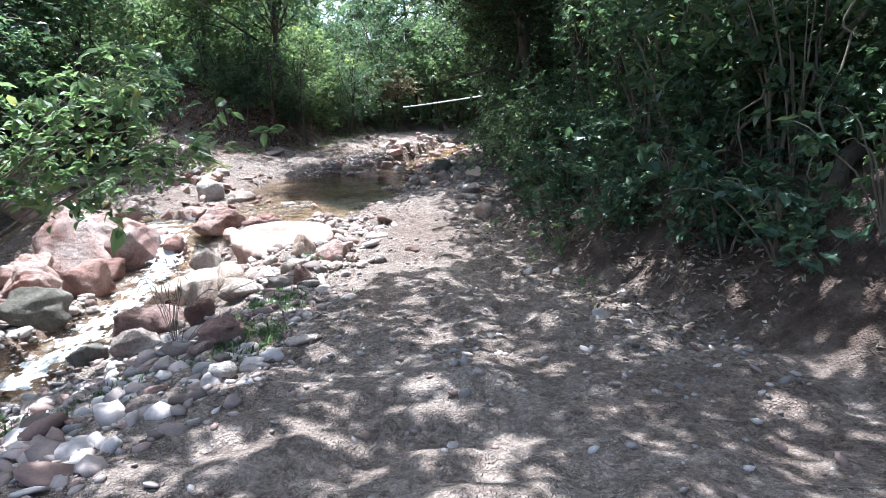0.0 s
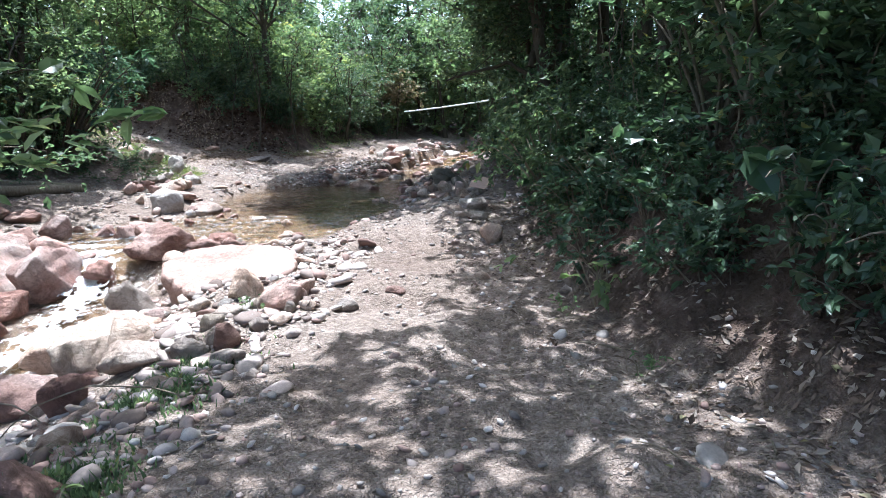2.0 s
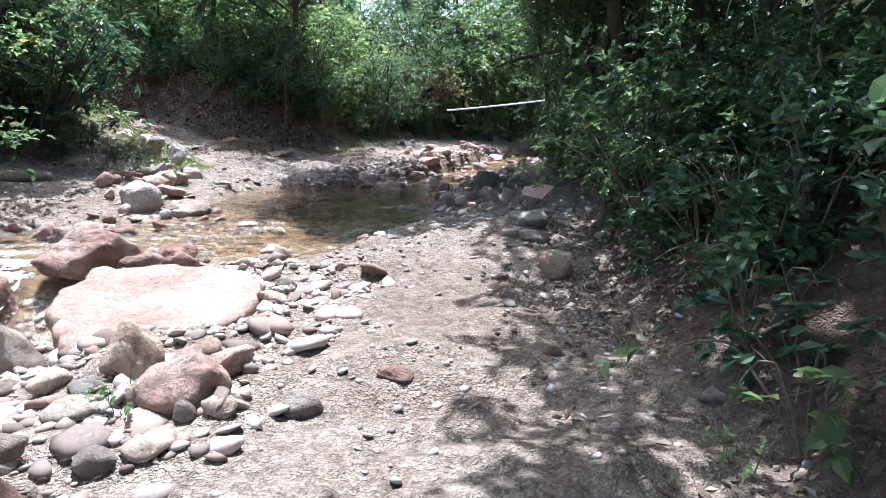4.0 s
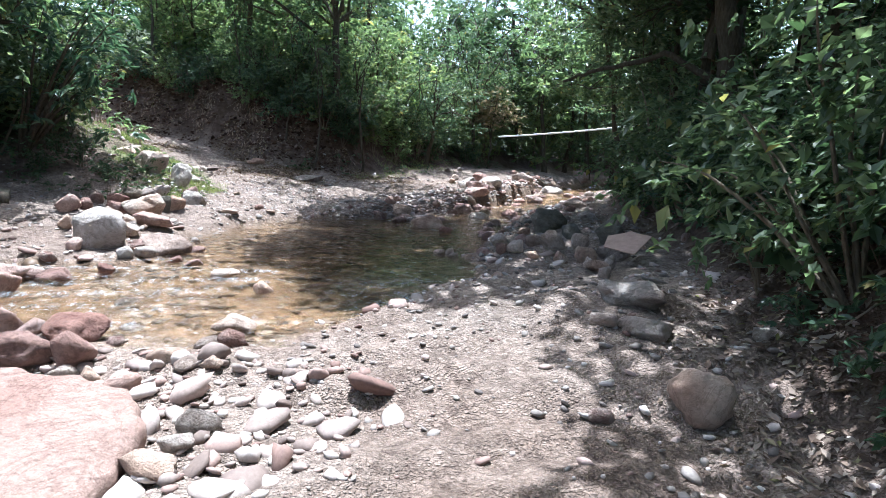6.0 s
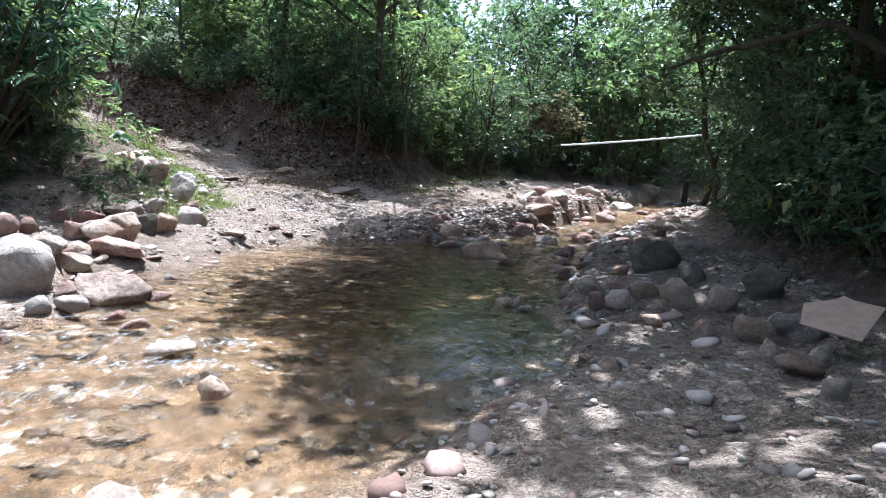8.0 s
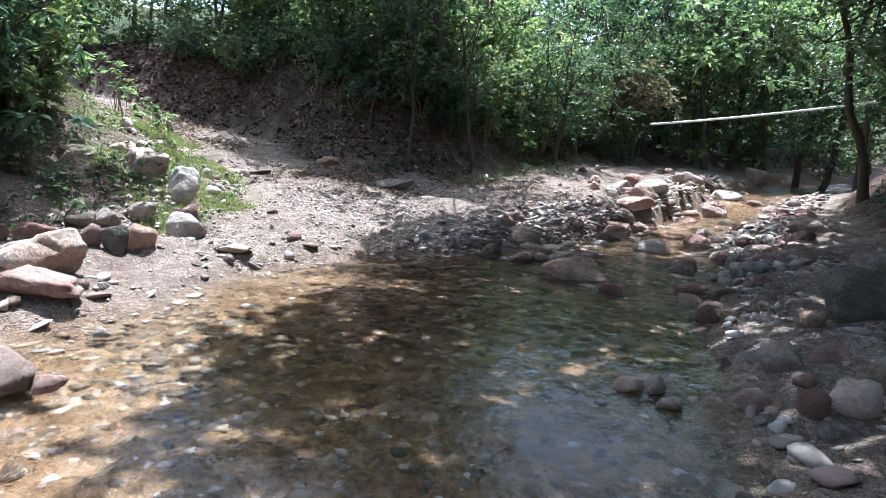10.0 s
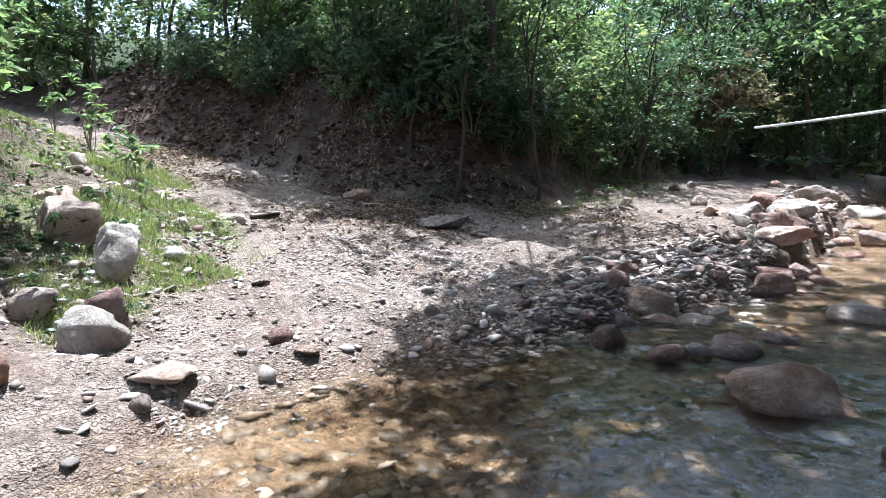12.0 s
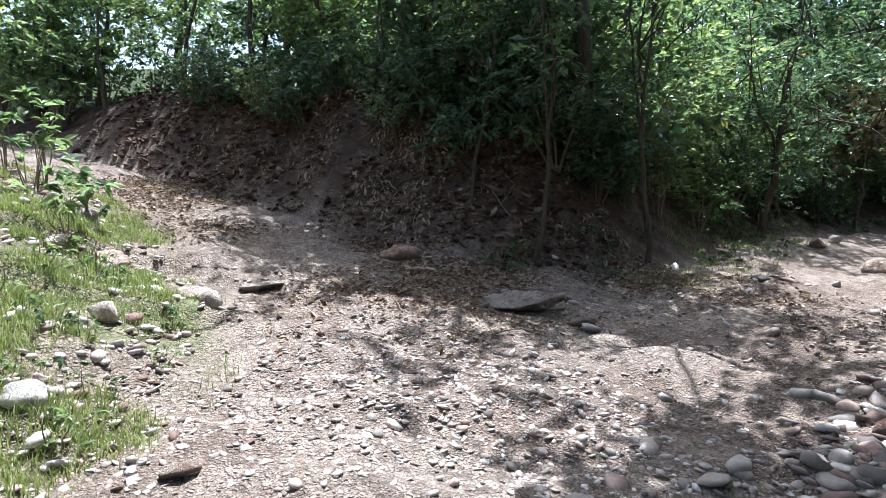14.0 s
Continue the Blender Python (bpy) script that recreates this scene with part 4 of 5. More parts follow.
def make_tree(label, seed, height, trunk_r, crown_r, crown_lo, leaf, n_leaf, mat, lean=(0, 0), size=0.17, spread=0.75, limbs=6, tips_per=7, reach=(0, 0)):
    r = np.random.default_rng(seed)
    root = tagged(new("tree"), label, "tree", "trees along the creek")
    top = np.array([lean[0], lean[1], height * 0.72])
    trunk = curve_pts((0, 0, -0.5), top, 0, 0.22, 12, r)
    rad = np.linspace(trunk_r, trunk_r * 0.35, 12)
    rad[0] *= 1.5
    rad[1] *= 1.15
    child("trunk", mesh_np("trunk", *tube(trunk, rad, 10), M_BARK, True), root)
    tips = []
    for i in range(limbs):
        k = int(r.integers(6, 12))
        a = i * 6.28 / limbs + r.uniform(-0.4, 0.4)
        rr = crown_r * r.uniform(0.55, 0.95)
        end = trunk[-1] * 0.55 + trunk[k] * 0.45
        end = np.array([end[0] + reach[0] + math.cos(a) * rr, end[1] + reach[1] + math.sin(a) * rr, crown_lo + (height - crown_lo) * r.uniform(0.15, 0.9)])
        p = curve_pts(trunk[k], end, 0.3, 0.14, 9, r)
        parts = [tube(p, np.linspace(rad[k] * 0.6, 0.02, 9), 4)]
        for _ in range(tips_per):
            q = p[int(r.integers(3, 9))]
            e = q + r.normal(0, 1, 3) * (crown_r * 0.27, crown_r * 0.27, (height - crown_lo) * 0.16)
            e[2] = max(e[2], crown_lo + r.uniform(-0.3, 0.3))
            parts.append(tube(curve_pts(q, e, 0.1, 0.06, 4, r), np.linspace(0.03, 0.008, 4), 3))
            tips.append(e)
        child("limb", mesh_np("limb", *join(parts), M_BARK, True), root)
    child("crown", mesh_np("crown", *sprays(tips, n_leaf, spread, size, size * 0.6, r), mat), root, leaf)
    return root


def make_shrub(label, seed, height, spread, n_leaf, mat, size=0.12, stems=6, oval=False, width=0.58, category="shrub", bark=None, tuft=0.3, name="shrub"):
    r = np.random.default_rng(seed)
    root = tagged(new(name), label, category)
    tips = []
    for i in range(stems):
        a = i * 6.28 / stems + r.uniform(-0.5, 0.5)
        q = r.uniform(0.2, 1) * spread
        end = np.array([math.cos(a) * q, math.sin(a) * q, height * r.uniform(0.55, 1)])
        p = curve_pts((0.05 * math.cos(a), 0.05 * math.sin(a), -0.15), end, 0.15 * height, 0.05, 7, r)
        child("stem", mesh_np("stem", *tube(p, np.linspace(0.004 + 0.013 * height, 0.0025 + 0.001 * height, 7), 3), bark or M_TWIG, True), root)
        for k in range(2, 7):
            tips.append(p[k])
            tips.append(p[k] + r.normal(0, 1, 3) * (spread * .3, spread * .3, height * .14))
    child("foliage", mesh_np("foliage", *sprays(tips, n_leaf, tuft * spread, size, size * width, r, oval), mat), root)
    return root


def put(ob, x, y, s=1.0, turn=None, z=None, tilt=(0, 0)):
    turn = rng.uniform(0, 360) if turn is None else turn
    c = copy_thing(ob, Matrix.Identity(4))
    c.matrix_world = pose(x, y, at(x, y) if z is None else z, tilt[0], tilt[1], turn) @ Matrix.Diagonal((s, s, s * rng.uniform(0.9, 1.1), 1))
    return c


TREES = [make_tree("broadleaf tree with a dense dark green crown on the bank", 1, 9.5, 0.20, 3.3, 2.0, "dense dark foliage", 5200, L_DARK),
         make_tree("distant tall broadleaf tree with a full green crown", 2, 11.5, 0.22, 3.6, 1.2, "mid-green foliage", 3000, L_TREE, (0.8, 0.4), 0.32, 0.9, 8, 7),
         make_tree("slender young tree with light green leaves", 3, 7.5, 0.10, 2.3, 1.0, "light green foliage", 4700, L_LIGHT, (0.3, -0.3), 0.16, 0.65, 6, 7),
         make_tree("leaning broadleaf tree with hanging green foliage", 4, 8.5, 0.18, 3.2, 1.4, "hanging green foliage", 6000, L_TREE, (-1.4, 0.5), 0.16),
         make_tree("small-leaved tree with a bluish green crown", 5, 8.0, 0.14, 2.8, 0.8, "bluish green foliage", 6000, L_BLUE, (0.2, 0.6), 0.14, 0.65),
         make_tree("distant light green tree on the hillside", 6, 10, 0.16, 3.2, 0.8, "light green foliage", 2800, L_LIGHT, (0, 0.4), 0.30, 0.9, 8, 7)]
SHRUBS = [make_shrub("dark green leafy shrub on the bank", 11, 1.7, 1.0, 1250, L_DARK, 0.115),
          make_shrub("bushy bluish green shrub on the bank", 12, 1.4, 1.0, 1150, L_BLUE, 0.12),
          make_shrub("light green leafy shrub in the undergrowth", 13, 1.9, 1.0, 1100, L_LIGHT, 0.135),
          make_shrub("low green undergrowth plant with broad leaves", 14, 0.8, 0.7, 300, L_BLUE, 0.12, 5, True, 0.55),
          make_shrub("tangled green shrub with thin stems", 15, 2.6, 1.4, 1700, L_TREE, 0.13, 8),
          make_shrub("thicket of light green saplings", 16, 3.6, 1.6, 1500, L_LIGHT, 0.2, 9)]
# crowns that hang low over the ford and the track
r_over = (("dark tree with low limbs hanging beside the ford", 49, (3.8, 26.2), 8.5, 0.24, 2.8, 3.6, (-0.2, 0.2), (-3.4, -0.6), 6500, L_DARK, 0.18),
          ("leaning tree that bridges the creek upstream", 50, (3.4, 34.0), 9.0, 0.2, 3.0, 3.8, (-0.4, 0.2), (-3.2, 0.6), 6000, L_TREE, 0.19),
          ("tree shading the dark bank beside the pool", 51, (-14.4, 18.4), 9.0, 0.2, 2.8, 4.4, (0.2, 0.1), (0.5, 0.2), 4200, L_TREE, 0.24),
          ("big tree on the cut bank shading the road below", 45, (-10.1, 33.2), 10.5, 0.19, 3.5, 4.6, (0.5, -0.3), (0.2, -0.4), 5000, L_TREE, 0.17),
          ("dark forked tree with a low limb over the shore", 52, (3.0, 22.0), 8.6, 0.27, 3.2, 2.7, (-1.3, 0.2), (-0.9, 0.6), 9000, L_DARK, 0.17),
          # added to throw shade on the upper creek
          ("tree arching over the upper creek, added for its shade", 56, (4.4, 31.0), 9.4, 0.2, 2.8, 5.0, (-0.4, 0.0), (-4.6, -0.2), 4500, L_DARK, 0.25),
          ("tree above the cut bank with an overhanging crown", 46, (-14.2, 33.6), 9.0, 0.16, 3.6, 3.6, (0.3, -0.2), (1.2, -0.2), 4500, L_TREE, 0.17),
          ("bluish green tree beside the upper creek", 58, (-5.8, 44.6), 9.0, 0.12, 2.6, 2.2, (0.3, -0.2), (0.0, 0.0), 4000, L_BLUE, 0.17))
OVER = {}
for label, seed, (x, y), hgt, tr, cr, lo, lean, reach, n, mat, size in r_over:
    root = make_tree(label, seed, hgt, tr, cr, lo, "overhanging foliage", n, mat, lean, size, 0.8, 8, 7, reach)
    root.matrix_world = pose(x, y, at(x, y))
    OVER[seed] = root

# high out-of-view crowns added to shade track and ford, with wide gaps for sun
SUNNY = [(-5.8, 12.0, 5.2, 3.9), (-2.3, 10.4, 2.1, 2.7), (-1.6, 9.4, 1.3, 1.9), (-1.8, 13.6, 1.6, 1.9), (-8.2, 17.6, 3.0, 2.4), (-5.2, 16.0, 1.7, 1.5), (-6.8, 18.2, 1.5, 1.6), (-8.1, 21.0, 2.0, 2.6), (-6.0, 5.8, 2.6, 1.7),
         (-8.6, 23.6, 1.5, 1.9), (-9.0, 26.2, 1.8, 2.3), (-7.8, 27.5, 1.2, 0.9), (-11.8, 24.8, 2.1, 2.6), (-13.6, 26.4, 1.4, 1.0), (-7.1, 30.5, 0.9, 0.4),
         (-5.6, 29.3, 0.8, 0.5), (-5.8, 34.4, 2.0, 0.7), (-4.2, 31.5, 0.9, 1.4), (-5.0, 27.6, 0.5, 0.4)]


def shade_weight(x, y):
    w = np.where((y < 8.5) & (x < -1.2), 0.5, 1.0) * np.where((y < 15.5) & (x > -1.2), 0.48, 1.0) * np.where((y > 15.5) & (y < 24) & (x > -3), 0.75, 1.0) * np.where((y > 26.8) & (x > -7.5), 0.3, 1.0) * smooth_step(31.0, 29.5, y) * np.where(y > 27.6, smooth_step(-14.5, -13, x), smooth_step(-12.5, -10, x))
    wob_x, wob_y = 0.28 * fbm(x, y, 1.4, 501, 3), 0.28 * fbm(x, y, 1.4, 502, 3)
    for cx, cy, rx, ry in SUNNY:
        w = w * smooth_step(0.98, 1.2, np.hypot((x + wob_x - cx) / rx, (y + wob_y - cy) / ry))
    return w * (0.5 + 0.5 * smooth_step(-0.75, -0.1, fbm(x, y, 1.9, 503, 3)))


def shade_crowns(stands, n, r):
    """Tall trees with unseen crowns laid out by shade_weight: every spray goes to the nearest tree, with limbs that
    reach for it.
    """
    gx, gy = r.uniform(-14.5, 5.4, 9 * n), r.uniform(-1, 31, 9 * n)
    k = np.flatnonzero(r.uniform(0, 1, 9 * n) < shade_weight(gx, gy))[:n]
    up = 8.6 + 0.6 * fbm(gx[k], gy[k], 0.7, 504, 2) + r.normal(0, 0.3, len(k))
    # sprays sit up the way to the sun from the ground that they shade
    c = np.stack([gx[k] + sun_way.x / sun_way.z * up, gy[k] + sun_way.y / sun_way.z * up, up - 0.7], -1)
    own = np.argmin([np.hypot(c[:, 0] - x, c[:, 1] - y) / reach for x, y, reach, *_ in stands], axis=0)
    for i, (x, y, reach, label, mat) in enumerate(stands):
        mine = c[own == i]
        if len(mine) < 20:
            continue
        base = np.array((x, y, at(x, y)))
        root = tagged(new("tree"), label, "tree", "trees along the creek")
        root.location = base
        mine = mine - base
        way = mine[:, :2].mean(0)
        top = np.array((way[0] * 0.12, way[1] * 0.12, float(mine[:, 2].mean()) - 1.6))
        trunk = curve_pts((0, 0, -0.4), top, 0, 0.12, 12, r)
        rad = np.linspace(0.24, 0.1, 12)
        rad[0] *= 1.5
        child("trunk", mesh_np("trunk", *tube(trunk, rad, 10), M_BARK, True), root)
        for tip in mine[r.choice(len(mine), 9, replace=False)]:
            j = int(r.integers(8, 12))
            child("limb", mesh_np("limb", *tube(curve_pts(trunk[j], tip, 0.25, 0.1, 12, r), np.linspace(0.085, 0.012, 12), 5), M_BARK, True), root)
        per = 13
        d = r.normal(0, 1, (len(mine), 3)) * (1, 1, 0.5)
        pts = np.repeat(mine, per, 0) + np.repeat(d, per, 0) * r.uniform(0, 0.3, (len(mine) * per, 1)) + r.normal(0, 0.07, (len(mine) * per, 3))
        child("crown", mesh_np("crown", *leaves(pts, np.repeat(d, per, 0), 0.19, 0.115, r), mat), root, "high unseen foliage placed for its shade")


# stands added as carriers for the shade; their crowns hang above the view
shade_crowns([(6.2, 0.5, 1.0, "tall tree with an unseen crown added to shade the bank", L_TREE), (6.4, 5.0, 1.0, "tree with a high unseen crown added to shade the track", L_TREE),
             (6.0, 10.5, 1.0, "tree with an open unseen crown added to shade the track", L_DARK), (5.8, 15.4, 1.0, "tree with an unseen crown added to shade the bend of the track", L_DARK),
             (6.4, 19.5, 1.0, "big tree with long limbs, its unseen crown added to shade the shore", L_TREE), (6.0, 24.4, 1.15, "large spreading tree, its dark unseen crown laid out to shade the ford", L_DARK),
             (4.4, 29.0, 1.1, "broad tree with an unseen crown added to shade the upper pool", L_DARK), (-11.0, 5.8, 0.9, "tree with a high unseen crown added to shade the lower cascade", L_TREE),
             (-10.6, 37.0, 0.9, "high tree with an unseen crown added to shade the landing", L_LIGHT)], 8600, np.random.default_rng(61))

# trees: kind, x, y, scale
def grow(rows):
    for k, x, y, s in rows:
        put(TREES[k], x, y, s)


grow([  # shaded bank
    (3, 5.6, 8.5, 0.95), (4, 4.2, 14.5, 0.95), (0, 4.6, 18.0, 1.05), (0, 4.2, 28.5, 1.0), (3, 3.2, 32.5, 0.85), (4, 4.6, 36, 0.95), (3, 5.0, 40.5, 0.9),
    (1, 7, 13.5, 0.75), (1, 7.5, 19, 0.75), (1, 7.0, 24.5, 0.83), (1, 8.5, 8.5, 0.83), (1, 9.5, 15.5, 0.9), (1, 8, 30, 0.83), (1, 8.0, 3.0, 0.83),
    (1, 8.5, 36, 0.68), (5, 8.0, 42, 0.68), (5, 9.5, 47.5, 0.68), (1, 12, 44, 0.74), (0, 4.6, 22.0, 1.05), (0, 5.4, 26.0, 1.0)])
grow([  # shaded bank
    (0, 2.9, 25.6, 0.8), (0, 3.0, 29.8, 0.8), (4, 2.6, 33.8, 0.85), (0, 4.4, 45.5, 0.85), (3, 3.4, 48, 0.9)])
grow([  # far side
    (3, -3.4, 49.5, 0.95), (4, -0.5, 52, 1.2), (4, 2.6, 50, 1.2), (1, -6, 52.5, 0.9), (4, 6.0, 46, 1.15), (2, -16.2, 33.2, 0.72), (2, -18.8, 33.4, 0.76),
    (2, -21.8, 33.0, 0.76), (4, -7.2, 38.5, 0.8), (2, -7.0, 42.0, 0.64), (2, -5.4, 46.2, 0.8), (5, -2.6, 50, 0.62), (5, 1.0, 54, 0.62), (5, 5, 55, 0.68),
    (2, -9.5, 38, 0.8), (2, -12.8, 38.5, 0.85), (5, -16.5, 37, 0.62), (1, -20.5, 37.5, 0.62), (1, -8.5, 46, 0.68), (1, -4.5, 55, 0.71)])
grow([  # far side
    (1, 2, 60, 0.74), (1, 8, 60, 0.74), (1, -13, 45, 0.81), (1, -19, 44, 0.74), (5, -25, 35, 0.62), (1, -27, 40, 0.68), (2, -26, 31.5, 0.64),
    (1, -10, 55, 0.81), (1, 14, 54, 0.81), (1, -4.0, 52, 1.15), (5, -1.6, 48.5, 1.05), (5, 1.2, 50, 1.0), (5, -3, 59, 1.2), (1, 1.5, 58, 1.15),
    (5, 5.2, 57, 1.2), (5, 9.5, 56, 1.15), (1, -7.5, 58, 1.1), (5, 3.0, 66, 1.3), (5, -28, 33.8, 0.75), (5, -33.5, 33.5, 0.85)])
grow([  # far side
    (5, -24.5, 32.2, 0.6), (1, -38, 31, 0.9)])
grow([  # left side
    (3, -13.0, 19.4, 0.85), (4, -12.8, 16.2, 0.95), (3, -12.2, 12.2, 0.9), (3, -10.8, 7.5, 0.85), (1, -15, 14, 0.79), (1, -15.2, 18.5, 0.79), (2, -15.8, 22.8, 0.9),
    (1, -19, 20.5, 0.83), (2, -19.2, 24.2, 0.85), (1, -17, 10, 0.83), (1, -12.5, 3, 0.75), (2, -23, 24, 0.95), (5, -24, 20, 0.83), (5, -29, 24.5, 0.83)])
grow([  # behind, never in view; kept for their effect on the light
    (1, -5, -8, 0.75), (1, 4, -6, 0.75)])


# undergrowth on the banks
r3 = np.random.default_rng(23)


def row_along(poly, side, n, lo, hi, a0, a1):
    """Places along a broken line, shifted to one side by lo to hi metres."""
    out = []
    for k in range(n):
        a = a0 + (a1 - a0) * (k + r3.uniform()) / n
        i = min(int(a), len(poly) - 2)
        (ax, ay), (bx, by) = poly[i][:2], poly[i + 1][:2]
        u, off = a - i, lo + (hi - lo) * r3.uniform() ** 1.2
        L = math.hypot(bx - ax, by - ay)
        out.append((ax + (bx - ax) * u - side * (by - ay) / L * off, ay + (by - ay) * u + side * (bx - ax) / L * off))
    return out


for x, y in row_along(TOE_R, -1, 46, 0.9, 2.6, 4.8, 14) + row_along(TOE_R, -1, 11, 1.9, 3.0, 2.0, 4.8):
    put(SHRUBS[int(r3.choice([0, 1, 1, 3, 3, 0]))], x, y, float(r3.uniform(0.55, 0.95)), None, None, (float(r3.uniform(-8, 8)), float(r3.uniform(-30, -10))))
for x, y in [(4.3, 6.9), (4.0, 8.2), (3.8, 9.3), (4.6, 7.6), (3.6, 10.4), (1.9, 24.5), (2.3, 27.0), (2.1, 29.6), (2.9, 25.8), (2.6, 31.5), (2.9, 28.4)] + row_along(TOE_R, -1, 24, 2.6, 5.0, 1.5, 15):
    put(SHRUBS[int(r3.choice([0, 1, 4, 4, 0]))], x, y, float(r3.uniform(0.9, 1.4)), None, None, (float(r3.uniform(-8, 8)), float(r3.uniform(-20, 0))))
for x, y in row_along(TOE_F, 1, 16, 7, 20, 0.2, 9.5) + row_along(TOE_L, 1, 6, 7, 14, 9, 13.5):      # thickets up the hillsides
    put(SHRUBS[5], x, y, float(r3.uniform(1.8, 2.6)))
for x, y in [(-24.2, 31.0), (-26, 31.2), (-27.6, 30.9), (-29.4, 30.8), (-31.2, 30.6), (-33, 31)] + row_along(TOE_L, 1, 5, 1.5, 5.0, 12.2, 13.7):
    put(SHRUBS[5], x, y, float(r3.uniform(0.9, 1.3)))
for x, y in row_along(TOE_R, -1, 54, 0.3, 1.7, 5.2, 12) + row_along(TOE_R, -1, 15, 0.7, 2.0, 2.6, 5.2):
    put(SHRUBS[int(r3.choice([3, 3, 1]))], x, y, float(r3.uniform(0.5, 0.85)), None, None, (float(r3.uniform(-8, 8)), float(r3.uniform(-35, -5))))
for x, y in row_along(TOE_R, -1, 16, 0.3, 1.2, 6.6, 10.6):
    put(SHRUBS[int(r3.choice([0, 1, 4]))], x, y, float(r3.uniform(0.65, 0.95)), 0, None, (float(r3.uniform(-8, 8)), float(r3.uniform(-25, -5))))
for x, y in row_along(TOE_F, 1, 20, 0.6, 1.8, 5.6, 11):
    put(SHRUBS[int(r3.choice([0, 2, 1, 4, 2]))], x, y, float(r3.uniform(0.7, 1.2)))
for x, y in row_along(TOE_F, 1, 26, 1.6, 4.5, 5.5, 11):
    put(SHRUBS[int(r3.choice([5, 4, 5, 2]))], x, y, float(r3.uniform(0.9, 1.4)))
for x, y in row_along(TOE_F, 1, 24, 1.0, 1.8, 1.8, 6.0):
    put(SHRUBS[int(r3.choice([0, 4, 2, 1]))], x, y, float(r3.uniform(0.5, 0.85)), 0, None, (float(r3.uniform(15, 40)), 0))
for x, y in row_along(TOE_F, 1, 26, 1.9, 4.2, 0.6, 5.6):
    put(SHRUBS[int(r3.choice([4, 0, 4, 2, 5]))], x, y, float(r3.uniform(0.7, 1.1)))
for x, y in row_along(TOE_L, 1, 28, 0.9, 4.5, 1, 5.3):
    put(SHRUBS[int(r3.choice([0, 1, 4, 0]))], x, y, float(r3.uniform(0.8, 1.3)))
for x, y in row_along(TOE_L, 1, 16, 0.9, 2.6, 4.2, 6.2):
    put(SHRUBS[int(r3.choice([3, 0, 1, 3]))], x, y, float(r3.uniform(0.3, 0.5)))
for x, y in row_along(TOE_L, 1, 14, 3.4, 5.4, 7.5, 13.5):
    put(SHRUBS[int(r3.choice([2, 4, 5]))], x, y, float(r3.uniform(0.6, 1.0)))

for ob in TREES + SHRUBS:      # the patterns themselves are not kept
    for o in (*ob.children_recursive, ob):
        bpy.data.objects.remove(o)


# ---- single plants, wood and small things ----
def spread_plant(name, label, root_at, targets, n, size, width, mat, seed, tuft, stem_r=0.025, category="shrub", oval=True, bark=None, first=3):
    """A shrub whose stems grow from one root to given reaches."""
    r = np.random.default_rng(seed)
    root = tagged(new(name), label, category)
    root.location = root_at
    tips = []
    for tgt in targets:
        e = np.asarray(tgt, float) - root_at
        p = curve_pts((0, 0, -0.1), e, 0.35, 0.05, 10, r)
        child("stem", mesh_np("stem", *tube(p, np.linspace(stem_r, 0.005, 10), 6), bark or M_TWIG, True), root)
        for k in range(first, 10):
            tips += [p[k], p[k] + r.normal(0, 1, 3) * tuft]
    if n:
        child("foliage", mesh_np("foliage", *sprays(tips, n, tuft, size, size * width, r, oval), mat), root)
    return root


r4 = np.random.default_rng(77)
base = np.array((-7.9, 6.3, at(-7.9, 6.3)))
spread_plant("shrub", "sunlit bright green shrub leaning out over the cascade", base,
             [(-6.6 + 3.8 * r4.uniform(), 5.9 + 1.3 * r4.uniform(), 1.35 + 1.7 * r4.uniform()) for _ in range(16)] + [(-2.6, 6.1, 1.75), (-2.8, 6.3, 1.45), (-3.2, 6.0, 2.2)],
             2300, 0.15, 0.5, L_LIGHT, 5, 0.36, first=6)
base = np.array((-2.75, 5.3, at(-2.75, 5.3)))
spread_plant("dead_bush", "bare dry twiggy bush among the stones", base,
             [base + r4.normal(0, 1, 3) * (0.45, 0.35, 0.15) + (0, 0, 0.6) for _ in range(12)], 60, 0.05, 0.4, L_LITTER, 6, 0.2, 0.0035, "dead bush")
base = np.array((-4.9, 4.4, at(-4.9, 4.4)))
spread_plant("dead_bush", "bare dry twiggy bush beside the stream", base,
             [base + r4.normal(0, 1, 3) * (0.5, 0.4, 0.2) + (0, 0, 1.2) for _ in range(10)], 80, 0.06, 0.4, L_TREE, 7, 0.2, 0.006, "dead bush")

base = np.array((-12.4, 20.6, at(-12.4, 20.6)))
spread_plant("tree", "small tree hanging long pale green leaves over the rocks", base,
             [(-11.4 + 2.2 * r4.uniform(), 19.6 + 1.8 * r4.uniform(), 2.0 + 1.7 * r4.uniform()) for _ in range(13)],
             1300, 0.21, 0.34, L_BLUE, 8, 0.36, 0.05, "tree", first=5, bark=M_BARK)

